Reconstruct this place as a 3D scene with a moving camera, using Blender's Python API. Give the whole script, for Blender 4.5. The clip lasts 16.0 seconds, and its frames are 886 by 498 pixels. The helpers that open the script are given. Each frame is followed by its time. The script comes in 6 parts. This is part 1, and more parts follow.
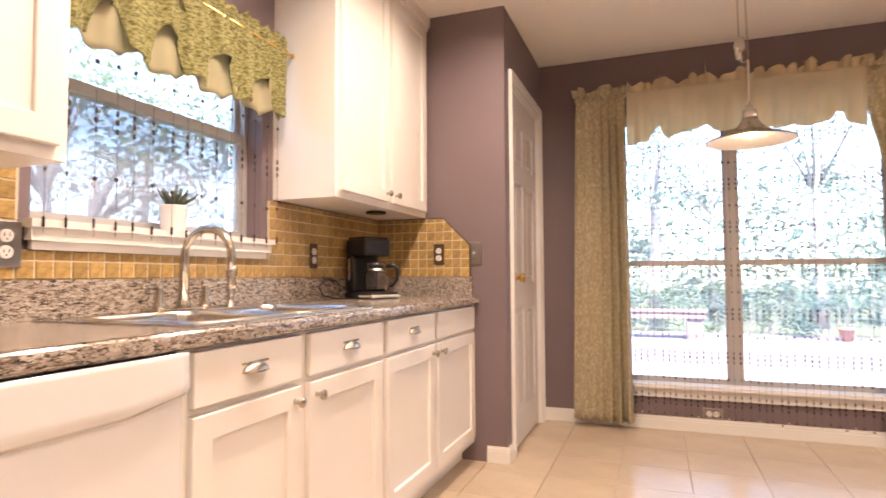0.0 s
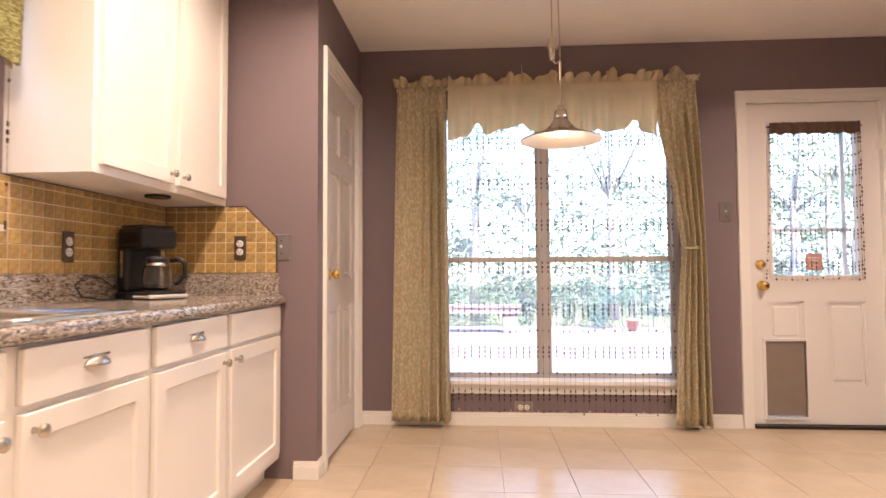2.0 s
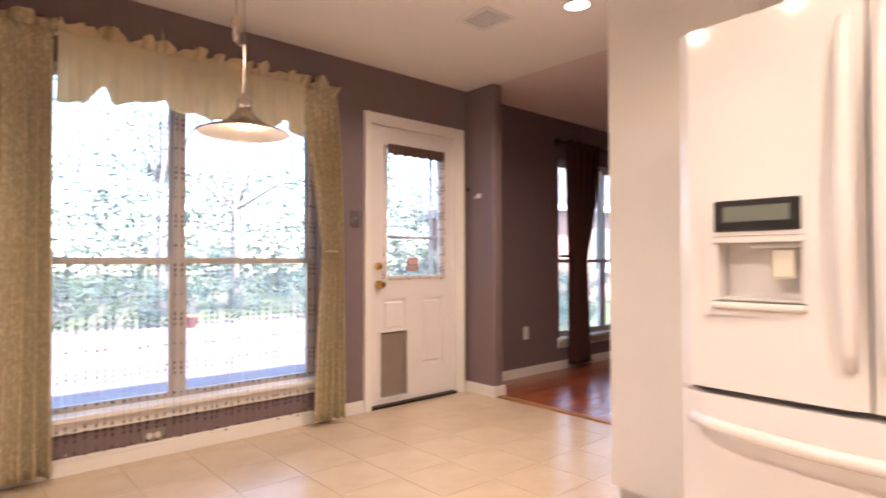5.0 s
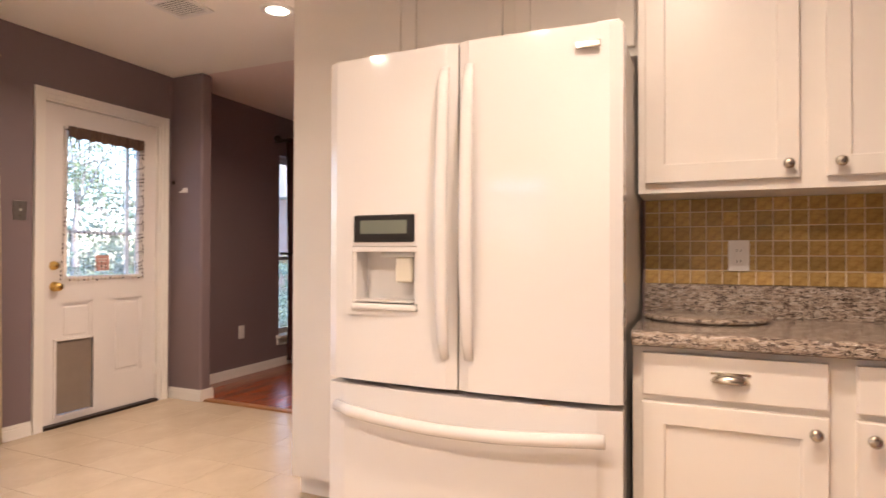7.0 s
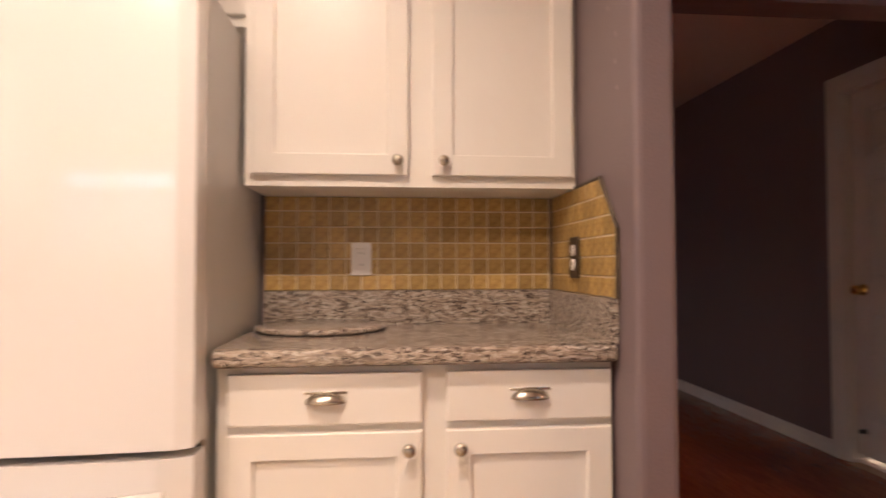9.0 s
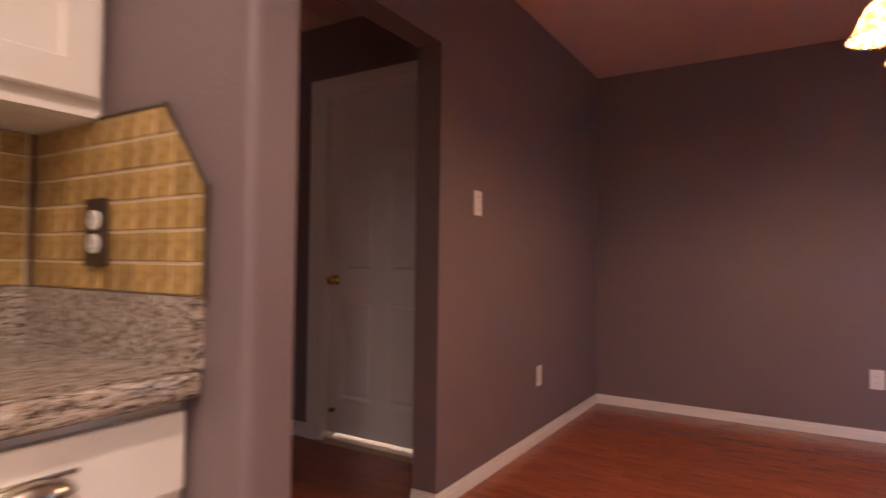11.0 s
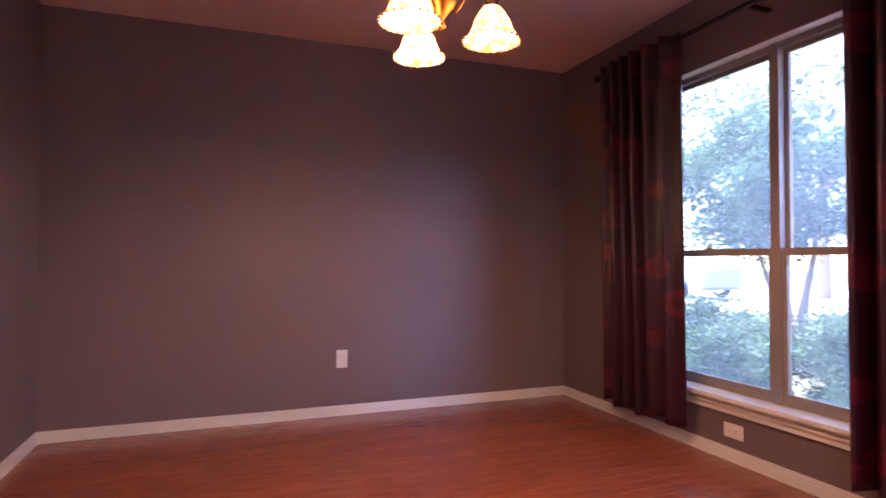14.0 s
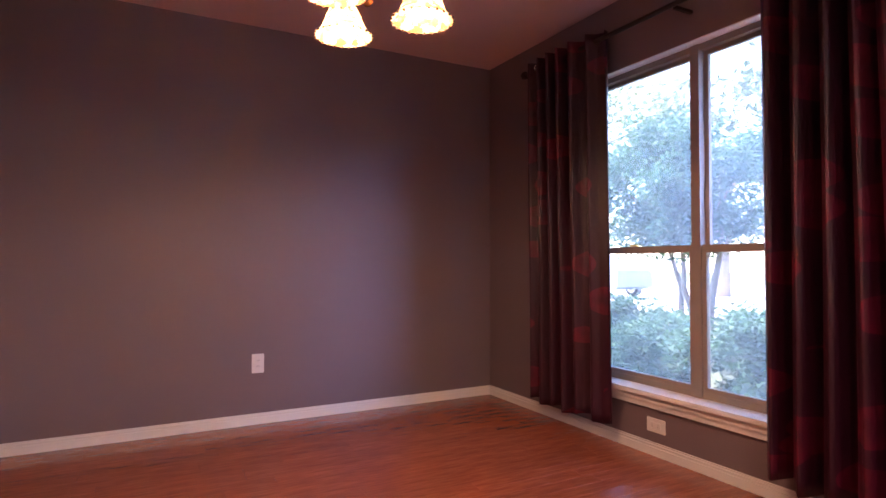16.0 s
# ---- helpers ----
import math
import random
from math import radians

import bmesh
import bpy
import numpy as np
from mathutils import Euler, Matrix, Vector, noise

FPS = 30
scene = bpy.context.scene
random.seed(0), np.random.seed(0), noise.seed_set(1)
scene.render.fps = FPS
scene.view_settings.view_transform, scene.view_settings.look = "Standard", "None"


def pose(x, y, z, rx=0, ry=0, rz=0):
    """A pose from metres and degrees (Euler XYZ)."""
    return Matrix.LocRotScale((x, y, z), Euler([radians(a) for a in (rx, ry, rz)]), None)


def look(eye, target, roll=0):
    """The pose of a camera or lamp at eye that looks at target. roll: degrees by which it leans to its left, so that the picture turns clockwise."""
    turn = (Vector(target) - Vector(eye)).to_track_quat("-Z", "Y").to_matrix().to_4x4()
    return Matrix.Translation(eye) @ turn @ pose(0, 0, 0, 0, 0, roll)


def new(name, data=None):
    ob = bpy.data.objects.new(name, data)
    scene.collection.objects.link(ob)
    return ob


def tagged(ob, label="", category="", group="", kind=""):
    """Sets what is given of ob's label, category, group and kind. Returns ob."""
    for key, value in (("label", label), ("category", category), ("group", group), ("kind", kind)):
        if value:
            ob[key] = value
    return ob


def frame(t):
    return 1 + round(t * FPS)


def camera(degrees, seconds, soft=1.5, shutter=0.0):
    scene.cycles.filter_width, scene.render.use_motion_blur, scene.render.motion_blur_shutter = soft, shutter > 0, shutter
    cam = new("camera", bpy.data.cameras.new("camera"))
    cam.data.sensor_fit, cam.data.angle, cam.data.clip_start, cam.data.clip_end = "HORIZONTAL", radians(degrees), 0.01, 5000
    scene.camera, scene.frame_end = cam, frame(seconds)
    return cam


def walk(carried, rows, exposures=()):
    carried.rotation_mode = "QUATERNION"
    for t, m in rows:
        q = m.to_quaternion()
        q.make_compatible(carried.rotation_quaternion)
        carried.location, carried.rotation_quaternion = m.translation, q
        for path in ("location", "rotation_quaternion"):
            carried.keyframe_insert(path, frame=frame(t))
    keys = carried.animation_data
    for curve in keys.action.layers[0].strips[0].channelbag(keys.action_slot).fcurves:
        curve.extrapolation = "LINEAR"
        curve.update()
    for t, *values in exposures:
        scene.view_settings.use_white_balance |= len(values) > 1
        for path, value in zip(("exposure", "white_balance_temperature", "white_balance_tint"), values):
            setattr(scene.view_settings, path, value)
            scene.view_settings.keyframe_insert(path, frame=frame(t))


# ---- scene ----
cam = camera(75.6, 16.0, shutter=0.5)
PATH = [
    (0, (-0.235, -0.198, 0.981), (-0.939, 1.672, 1.076), -0.3),
    (0.5, (-0.216, -0.21, 0.993), (-0.769, 1.71, 1.079), -0.3),
    (1, (-0.205, -0.183, 0.981), (-0.627, 1.77, 1.071), -0.3),
    (1.5, (-0.205, -0.09, 0.99), (-0.447, 1.894, 1.071), -0.3),
    (2, (-0.212, 0.051, 0.975), (-0.339, 2.045, 1.058), -0.3),
    (2.5, (-0.255, 0.187, 0.964), (-0.298, 2.185, 1.042), -0.3),
    (3, (-0.404, 0.329, 0.973), (-0.158, 2.312, 1.049), -0.4),
    (3.5, (-0.51, 0.464, 0.965), (0.048, 2.383, 1.033), -0.3),
    (4, (-0.655, 0.551, 0.983), (0.212, 2.352, 1.04), -0.2),
    (4.5, (-0.765, 0.483, 1.024), (0.336, 2.152, 1.067), -0.2),
    (5, (-0.831, 0.393, 1.052), (0.499, 1.886, 1.095), -0.1),
    (5.2, (-0.837, 0.318, 1.081), (0.583, 1.726, 1.114), -0.2),
    (7.3, (-0.729, 0.054, 1.092), (1.132, 0.785, 1.12), 0.1),
    (7.5, (-0.71, 0.014, 1.089), (1.17, 0.697, 1.122), 0.0),
    (8, (-0.664, -0.036, 1.099), (1.284, 0.416, 1.135), -0.1),
    (8.5, (-0.564, -0.121, 1.105), (1.428, 0.048, 1.132), -0.1),
    (8.7, (-0.511, -0.142, 1.093), (1.488, -0.09, 1.132), -0.1),
    (10.8, (0.137, -0.059, 1.03), (1.266, -1.709, 1.086), 0.4),
    (11, (0.138, -0.136, 1.048), (1.192, -1.835, 1.094), 0.7),
    (11.5, (0.239, -0.249, 1.039), (0.951, -2.117, 1.091), 0.4),
    (12, (0.314, -0.353, 1.015), (0.657, -2.322, 1.072), 0.2),
    (12.5, (0.339, -0.446, 0.987), (0.398, -2.444, 1.046), 0.2),
    (13, (0.359, -0.519, 0.991), (0.127, -2.505, 1.045), 0.3),
    (13.5, (0.373, -0.587, 1.017), (-0.106, -2.528, 1.065), 0.1),
    (14, (0.422, -0.653, 1.022), (-0.276, -2.526, 1.063), 0.0),
    (14.5, (0.418, -0.688, 1.001), (-0.422, -2.502, 1.051), 0.2),
    (15, (0.42, -0.726, 1.013), (-0.511, -2.495, 1.059), -0.0),
    (15.5, (0.423, -0.741, 1.008), (-0.545, -2.49, 1.055), 0.0),
    (16, (0.388, -0.775, 0.999), (-0.555, -2.538, 1.045), -0.0),
]
# the camera's own exposure and white balance along the way
EXPOSURES = [(0.0, 3.17, 6400, 14), (5.0, 3.14, 6350, 16), (8.0, 2.94, 6480, 13), (8.7, 2.98, 6450, 14), (10.8, 2.92, 6450, 23), (11.5, 3.12, 6350, 28), (12.5, 3.27, 6150, 40), (14.0, 3.28, 5930, 30), (16.0, 3.29, 5900, 27)]
walk(cam, [(t, look(eye, target, roll)) for t, eye, target, roll in PATH], EXPOSURES)

# ---- world, sun and lamps ----
world = bpy.data.worlds.new("sky_world")
scene.world = world
world.use_nodes = True
wn = world.node_tree.nodes
sky = wn.new("ShaderNodeTexSky")
sky.sky_type, sky.sun_disc = "NISHITA", False
sky.sun_elevation, sky.sun_rotation = radians(51.7), radians(161.6)
sky.air_density, sky.dust_density, sky.ozone_density = 1.0, 0.6, 2.0
world.node_tree.links.new(sky.outputs[0], wn["Background"].inputs[0])
wn["Background"].inputs[1].default_value = 0.15


def lamp(name, kind, m, energy, colour, size=0.05, spot=180):
    d = bpy.data.lights.new(name, kind)
    d.energy, d.color = energy, colour
    if kind == "SUN":
        d.angle = radians(size)
    elif kind == "AREA":
        d.shape, d.size = "DISK", size
        d.spread = radians(spot)
    else:
        d.shadow_soft_size = size
    if kind == "SPOT":
        d.spot_size, d.spot_blend = radians(spot), 0.6
    ob = new(name, d)
    ob.matrix_world = m
    return ob


lamp("sun", "SUN", look((3, -9, 12), (0, 0, 0)), 4.0, (1.0, 0.95, 0.88), 2)
WARM = (1.0, 0.78, 0.60)
# the fourth is unseen and assumed, added to light the small counter
CANS = [(-0.88, 0.74), (-0.88, 1.47), (-0.88, 2.20), (0.10, 0.12), (1.76, 2.20)]
for (cx, cy), watts in zip(CANS, (2.4, 1.95, 1.40, 2.85, 4.8)):
    lamp("can_bulb", "AREA", look((cx, cy, 2.415), (cx, cy, 0)), watts, WARM, 0.11, 156)
lamp("pendant_bulb_light", "POINT", pose(0.195, 2.88, 1.672), 1.7, WARM, 0.03)
for bx, by in ((-0.085, -2.300), (-0.215, -2.610), (-0.375, -2.335)):
    lamp("chandelier_bulb_light", "POINT", pose(bx, by, 1.775), 3.4, (1.0, 0.58, 0.30), 0.03)
# blue lamp added outside, standing in for sky light on the end wall
lamp("window_sky_light", "AREA", look((-2.68, -1.15, 1.95), (-1.0, -4.376, 0.50)), 0.31, (0.38, 0.55, 1.0), 0.5, 40)
lamp("bath_light", "POINT", pose(2.2, -3.2, 1.9), 9, (1.0, 0.85, 0.6), 0.1)


# ---- mesh helpers ----
def finish(bm, name, mat, smooth=False):
    me = bpy.data.meshes.new(name)
    bmesh.ops.recalc_face_normals(bm, faces=bm.faces)
    bm.to_mesh(me)
    bm.free()
    if mat:
        me.materials.append(mat)
    if smooth:
        for p in me.polygons:
            p.use_smooth = True
    return me


def structure(name, bm, mat, label, category="", smooth=False):
    ob = new(name, finish(bm, name, mat, smooth))
    return tagged(ob, label, category or name.split("_")[0], "", "structure")


def add_box(bm, x0, x1, y0, y1, z0, z1, bevel=0.0, seg=1):
    r = bmesh.ops.create_cube(bm, size=1)
    for v in r["verts"]:
        v.co = Vector((x0 if v.co.x < 0 else x1, y0 if v.co.y < 0 else y1, z0 if v.co.z < 0 else z1))
    if bevel:
        es = list({e for v in r["verts"] for e in v.link_edges})
        bmesh.ops.bevel(bm, geom=es, offset=bevel, segments=seg, affect="EDGES", profile=0.5)
    return bm


def box(x0, x1, y0, y1, z0, z1, bevel=0.0, seg=1):
    return add_box(bmesh.new(), min(x0, x1), max(x0, x1), min(y0, y1), max(y0, y1), z0, z1, bevel, seg)


def boxes(*rows):
    bm = bmesh.new()
    for r in rows:
        add_box(bm, *r)
    return bm


def add_lathe(bm, profile, m=Matrix(), n=20, cap=True):
    """A turned shape: (radius, z) pairs from bottom to top."""
    rings = []
    for r, z in profile:
        rings.append([bm.verts.new(m @ Vector((r * math.cos(2 * math.pi * i / n), r * math.sin(2 * math.pi * i / n), z))) for i in range(n)])
    for a, b in zip(rings, rings[1:]):
        for i in range(n):
            bm.faces.new((a[i], a[(i + 1) % n], b[(i + 1) % n], b[i]))
    if cap:
        bm.faces.new(rings[0][::-1])
        bm.faces.new(rings[-1])
    return bm


def lathe(profile, m=Matrix(), n=20, cap=True):
    return add_lathe(bmesh.new(), profile, m, n, cap)


def add_tube(bm, pts, radius, n=8):
    """A round bar along points; radius is a number or one per point."""
    pts = [Vector(p) for p in pts]
    rad = radius if isinstance(radius, (list, tuple)) else [radius] * len(pts)
    up = Vector((0.31, 0.17, 0.93)).normalized()
    rings = []
    for i, p in enumerate(pts):
        d = (pts[min(i + 1, len(pts) - 1)] - pts[max(i - 1, 0)]).normalized()
        a = d.cross(up)
        if a.length < 0.05:
            a = d.cross(Vector((1, 0, 0)))
        a.normalize()
        b = d.cross(a)
        rings.append([bm.verts.new(p + (a * math.cos(2 * math.pi * k / n) + b * math.sin(2 * math.pi * k / n)) * rad[i]) for k in range(n)])
    for r, q in zip(rings, rings[1:]):
        for k in range(n):
            bm.faces.new((r[k], r[(k + 1) % n], q[(k + 1) % n], q[k]))
    bm.faces.new(rings[0][::-1])
    bm.faces.new(rings[-1])
    return bm


def tube(pts, radius, n=8):
    return add_tube(bmesh.new(), pts, radius, n)


def sheet(nu, nv, f, thick=0.003):
    """A cloth: a grid of f(u, v) with real thickness."""
    bm = bmesh.new()
    g = [[bm.verts.new(f(i / nu, j / nv)) for i in range(nu + 1)] for j in range(nv + 1)]
    for j in range(nv):
        for i in range(nu):
            bm.faces.new((g[j][i], g[j][i + 1], g[j + 1][i + 1], g[j + 1][i]))
    bm.normal_update()
    bmesh.ops.solidify(bm, geom=bm.faces[:], thickness=thick)
    return bm


def lerp(pts, x):
    """Straight lines through (x, y) pairs."""
    for (a, p), (b, q) in zip(pts, pts[1:]):
        if x <= b:
            return p + (q - p) * max(0.0, (x - a) / (b - a))
    return pts[-1][1]


# ---- materials ----
def material(name, colour, rough=0.5, metal=0.0, vary=0.12, scale=8.0, bump=0.0, bump_scale=60.0, fine=0.0, per_object=0.0, stretch=(1, 1, 1), **more):
    m = bpy.data.materials.new(name)
    m.use_nodes = True
    t = m.node_tree
    p = t.nodes["Principled BSDF"]
    N, L = t.nodes.new, t.links.new
    p.inputs["Roughness"].default_value, p.inputs["Metallic"].default_value = rough, metal
    for k, v in more.items():
        p.inputs[k.replace("_", " ").title()].default_value = v
    co, mp = N("ShaderNodeTexCoord"), N("ShaderNodeMapping")
    L(co.outputs["Object"], mp.inputs["Vector"])
    mp.inputs["Scale"].default_value = stretch
    big, small = N("ShaderNodeTexNoise"), N("ShaderNodeTexNoise")
    big.inputs["Scale"].default_value, big.inputs["Detail"].default_value = scale, 6
    small.inputs["Scale"].default_value, small.inputs["Detail"].default_value = scale * 9, 3
    for q in (big, small):
        L(mp.outputs[0], q.inputs["Vector"])
    mix = N("ShaderNodeMix")
    mix.data_type = "RGBA"
    mix.inputs[6].default_value = (*[max(0, c * (1 - vary)) for c in colour], 1)
    mix.inputs[7].default_value = (*[min(1, c * (1 + vary)) for c in colour], 1)
    add = N("ShaderNodeMath")
    add.operation = "MULTIPLY_ADD"
    L(small.outputs[0], add.inputs[0])
    add.inputs[1].default_value = fine
    L(big.outputs[0], add.inputs[2])
    last = add.outputs[0]
    if per_object:
        inf, ma = N("ShaderNodeObjectInfo"), N("ShaderNodeMath")
        ma.operation = "MULTIPLY_ADD"
        L(inf.outputs["Random"], ma.inputs[0])
        ma.inputs[1].default_value = per_object
        L(last, ma.inputs[2])
        sub = N("ShaderNodeMath")
        sub.operation = "SUBTRACT"
        L(ma.outputs[0], sub.inputs[0])
        sub.inputs[1].default_value = per_object / 2
        last = sub.outputs[0]
    L(last, mix.inputs[0])
    L(mix.outputs[2], p.inputs["Base Color"])
    if bump:
        nb, bp = N("ShaderNodeTexNoise"), N("ShaderNodeBump")
        nb.inputs["Scale"].default_value, nb.inputs["Detail"].default_value = bump_scale, 4
        L(mp.outputs[0], nb.inputs["Vector"])
        bp.inputs["Strength"].default_value, bp.inputs["Distance"].default_value = bump, 0.004
        L(nb.outputs[0], bp.inputs["Height"])
        L(bp.outputs[0], p.inputs["Normal"])
    return m


def glow(name, colour, strength):
    m = bpy.data.materials.new(name)
    m.use_nodes = True
    p = m.node_tree.nodes["Principled BSDF"]
    p.inputs["Base Color"].default_value = (*colour, 1)
    p.inputs["Emission Color"].default_value = (*colour, 1)
    p.inputs["Emission Strength"].default_value = strength
    return m


def ramp_material(name, stops, scale, rough, kind="noise", detail=8, stretch=(1, 1, 1), bump=0.0, coat=0.0):
    """A many-coloured stone, wood or print: a noise or cell pattern through a colour ramp."""
    m = bpy.data.materials.new(name)
    m.use_nodes = True
    t = m.node_tree
    p = t.nodes["Principled BSDF"]
    N, L = t.nodes.new, t.links.new
    co, mp = N("ShaderNodeTexCoord"), N("ShaderNodeMapping")
    L(co.outputs["Object"], mp.inputs["Vector"])
    mp.inputs["Scale"].default_value = stretch
    if kind == "cell":
        q = N("ShaderNodeTexVoronoi")
        q.inputs["Scale"].default_value = scale
        w, ad = N("ShaderNodeTexNoise"), N("ShaderNodeVectorMath")
        w.inputs["Scale"].default_value = scale * 1.3
        L(mp.outputs[0], w.inputs["Vector"])
        ad.operation = "MULTIPLY_ADD"
        L(w.outputs["Color"], ad.inputs[0])
        ad.inputs[1].default_value = (0.02, 0.02, 0.02)
        L(mp.outputs[0], ad.inputs[2])
        L(ad.outputs[0], q.inputs["Vector"])
        sep = N("ShaderNodeSeparateColor")
        L(q.outputs["Color"], sep.inputs[0])
        out = sep.outputs[0]
    else:
        q = N("ShaderNodeTexNoise")
        q.inputs["Scale"].default_value, q.inputs["Detail"].default_value, q.inputs["Roughness"].default_value = scale, detail, 0.65
        L(mp.outputs[0], q.inputs["Vector"])
        out = q.outputs[0]
    r = N("ShaderNodeValToRGB")
    el = r.color_ramp.elements
    while len(el) < len(stops):
        el.new(0.5)
    for e, (pos, c) in zip(el, stops):
        e.position, e.color = pos, (*c, 1)
    L(out, r.inputs[0])
    L(r.outputs[0], p.inputs["Base Color"])
    p.inputs["Roughness"].default_value = rough
    p.inputs["Coat Weight"].default_value = coat
    p.inputs["Coat Roughness"].default_value = 0.12
    if bump:
        bp = N("ShaderNodeBump")
        bp.inputs["Strength"].default_value, bp.inputs["Distance"].default_value = bump, 0.003
        L(out, bp.inputs["Height"])
        L(bp.outputs[0], p.inputs["Normal"])
    return m


def random_tint(m, low, high):
    """Multiplies the base colour by a random shade per piece."""
    t = m.node_tree
    p = t.nodes["Principled BSDF"]
    src = p.inputs["Base Color"].links[0].from_socket
    inf, mr, mx = t.nodes.new("ShaderNodeObjectInfo"), t.nodes.new("ShaderNodeMapRange"), t.nodes.new("ShaderNodeMix")
    geo, ad, fr = t.nodes.new("ShaderNodeNewGeometry"), t.nodes.new("ShaderNodeMath"), t.nodes.new("ShaderNodeMath")
    fr.operation = "FRACT"
    t.links.new(inf.outputs["Random"], ad.inputs[0])
    t.links.new(geo.outputs["Random Per Island"], ad.inputs[1])
    t.links.new(ad.outputs[0], fr.inputs[0])
    t.links.new(fr.outputs[0], mr.inputs[0])
    mr.inputs[3].default_value, mr.inputs[4].default_value = low, high
    mx.data_type, mx.blend_type = "RGBA", "MULTIPLY"
    mx.inputs[0].default_value = 1
    t.links.new(src, mx.inputs[6])
    t.links.new(mr.outputs[0], mx.inputs[7])
    t.links.new(mx.outputs[2], p.inputs["Base Color"])
    return m


PAINT = material("mauve_wall_paint", (0.187, 0.138, 0.146), 0.55, vary=0.06, scale=2, bump=0.25, bump_scale=140, fine=0.2)
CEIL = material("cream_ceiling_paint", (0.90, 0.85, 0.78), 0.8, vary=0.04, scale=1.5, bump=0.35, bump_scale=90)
# the cream ceiling's texture again in two darker, redder tints
CEIL_DARK = material("mauve_ceiling", (0.72, 0.51, 0.47), 0.8, vary=0.05, scale=1.5, bump=0.35, bump_scale=90)
CEIL_LIVING = material("rose_ceiling", (0.82, 0.68, 0.64), 0.8, vary=0.05, scale=1.5, bump=0.35, bump_scale=90)
TRIM = material("white_trim_paint", (0.80, 0.77, 0.73), 0.35, vary=0.03, scale=3, bump=0.05, bump_scale=30)
CABINET = material("white_cabinet_paint", (0.80, 0.76, 0.71), 0.32, vary=0.04, scale=2.5, bump=0.06, bump_scale=25, fine=0.2)
DOOR_PAINT = material("white_door_paint", (0.76, 0.72, 0.70), 0.38, vary=0.03, scale=3, bump=0.05)
APPLIANCE = material("white_appliance_enamel", (0.76, 0.74, 0.73), 0.10, vary=0.01, coat_weight=0.6)
APPLIANCE_CREAM = material("cream_appliance_plastic", (0.70, 0.66, 0.56), 0.3, vary=0.03)
APPLIANCE_GREY = material("grey_appliance_plastic", (0.55, 0.54, 0.52), 0.35, vary=0.03)
BLACK = material("black_plastic", (0.014, 0.013, 0.014), 0.3, vary=0.2)
LCD = material("green_grey_display", (0.16, 0.18, 0.15), 0.25, vary=0.05)
GRANITE = ramp_material("speckled_granite", [(0.0, (0.03, 0.024, 0.022)), (0.16, (0.075, 0.055, 0.045)), (0.30, (0.21, 0.162, 0.13)), (0.52, (0.36, 0.29, 0.235)), (0.78, (0.47, 0.40, 0.335)), (1.0, (0.58, 0.53, 0.47))], 190, 0.16, "cell", stretch=(1.3, 0.46, 1.3), coat=0.3)
TRAVERTINE = random_tint(ramp_material("golden_travertine", [(0.34, (0.19, 0.106, 0.034)), (0.45, (0.365, 0.224, 0.072)), (0.55, (0.48, 0.32, 0.109)), (0.70, (0.62, 0.47, 0.22))], 26, 0.40, bump=0.3), 0.75, 1.13)
GROUT = material("pale_sand_grout", (0.68, 0.58, 0.43), 0.9, vary=0.1, scale=20, bump=0.3)
FLOOR_TILE = material("beige_floor_tile", (0.51, 0.410, 0.300), 0.22, vary=0.20, scale=4, per_object=0.12, fine=0.25, bump=0.06, bump_scale=12)
FLOOR_GROUT = material("tan_floor_grout", (0.49, 0.395, 0.30), 0.9, vary=0.1)
OAK = random_tint(ramp_material("red_oak_floor", [(0.24, (0.20, 0.045, 0.018)), (0.46, (0.26, 0.062, 0.024)), (0.53, (0.31, 0.080, 0.031)), (0.76, (0.41, 0.120, 0.048))], 11, 0.25, stretch=(0.5, 9, 9), bump=0.05, coat=0.2), 0.90, 1.08)
OAK_EDGE = material("oak_threshold", (0.32, 0.15, 0.06), 0.35, vary=0.2, stretch=(1, 8, 8))
STEEL = material("brushed_steel", (0.60, 0.58, 0.55), 0.22, 1.0, vary=0.06, stretch=(1, 20, 1))
NICKEL = material("brushed_nickel", (0.55, 0.50, 0.43), 0.26, 1.0, vary=0.06)
BRASS = material("polished_brass", (0.78, 0.53, 0.17), 0.27, 1.0, vary=0.08)
# darker, mottled brass for the chandelier's arms and hub
DARK_BRASS = material("dark_brass", (0.34, 0.18, 0.06), 0.38, 1.0, vary=0.2, scale=20)
BRONZE = material("dark_bronze", (0.05, 0.035, 0.028), 0.4, 0.8, vary=0.2)
PLATE_WHITE = material("white_outlet_plastic", (0.78, 0.75, 0.72), 0.35, vary=0.03)
PLATE_METAL = material("pewter_plate", (0.33, 0.30, 0.28), 0.32, 0.9, vary=0.15, scale=30)
PLATE_BROWN = material("brown_metal_plate", (0.10, 0.07, 0.05), 0.4, 0.5, vary=0.2, scale=30)
SLOT = material("dark_slot", (0.02, 0.02, 0.02), 0.6, vary=0.1)
ALUMINIUM = material("window_frame_aluminium", (0.50, 0.48, 0.47), 0.4, 0.3, vary=0.05)
FRAME_TAN = material("tan_window_frame", (0.31, 0.255, 0.22), 0.45, vary=0.06)
TERRACOTTA = material("terracotta", (0.42, 0.15, 0.08), 0.8, vary=0.2, scale=12, bump=0.2)
CERAMIC = material("white_ceramic", (0.80, 0.76, 0.74), 0.3, vary=0.03)


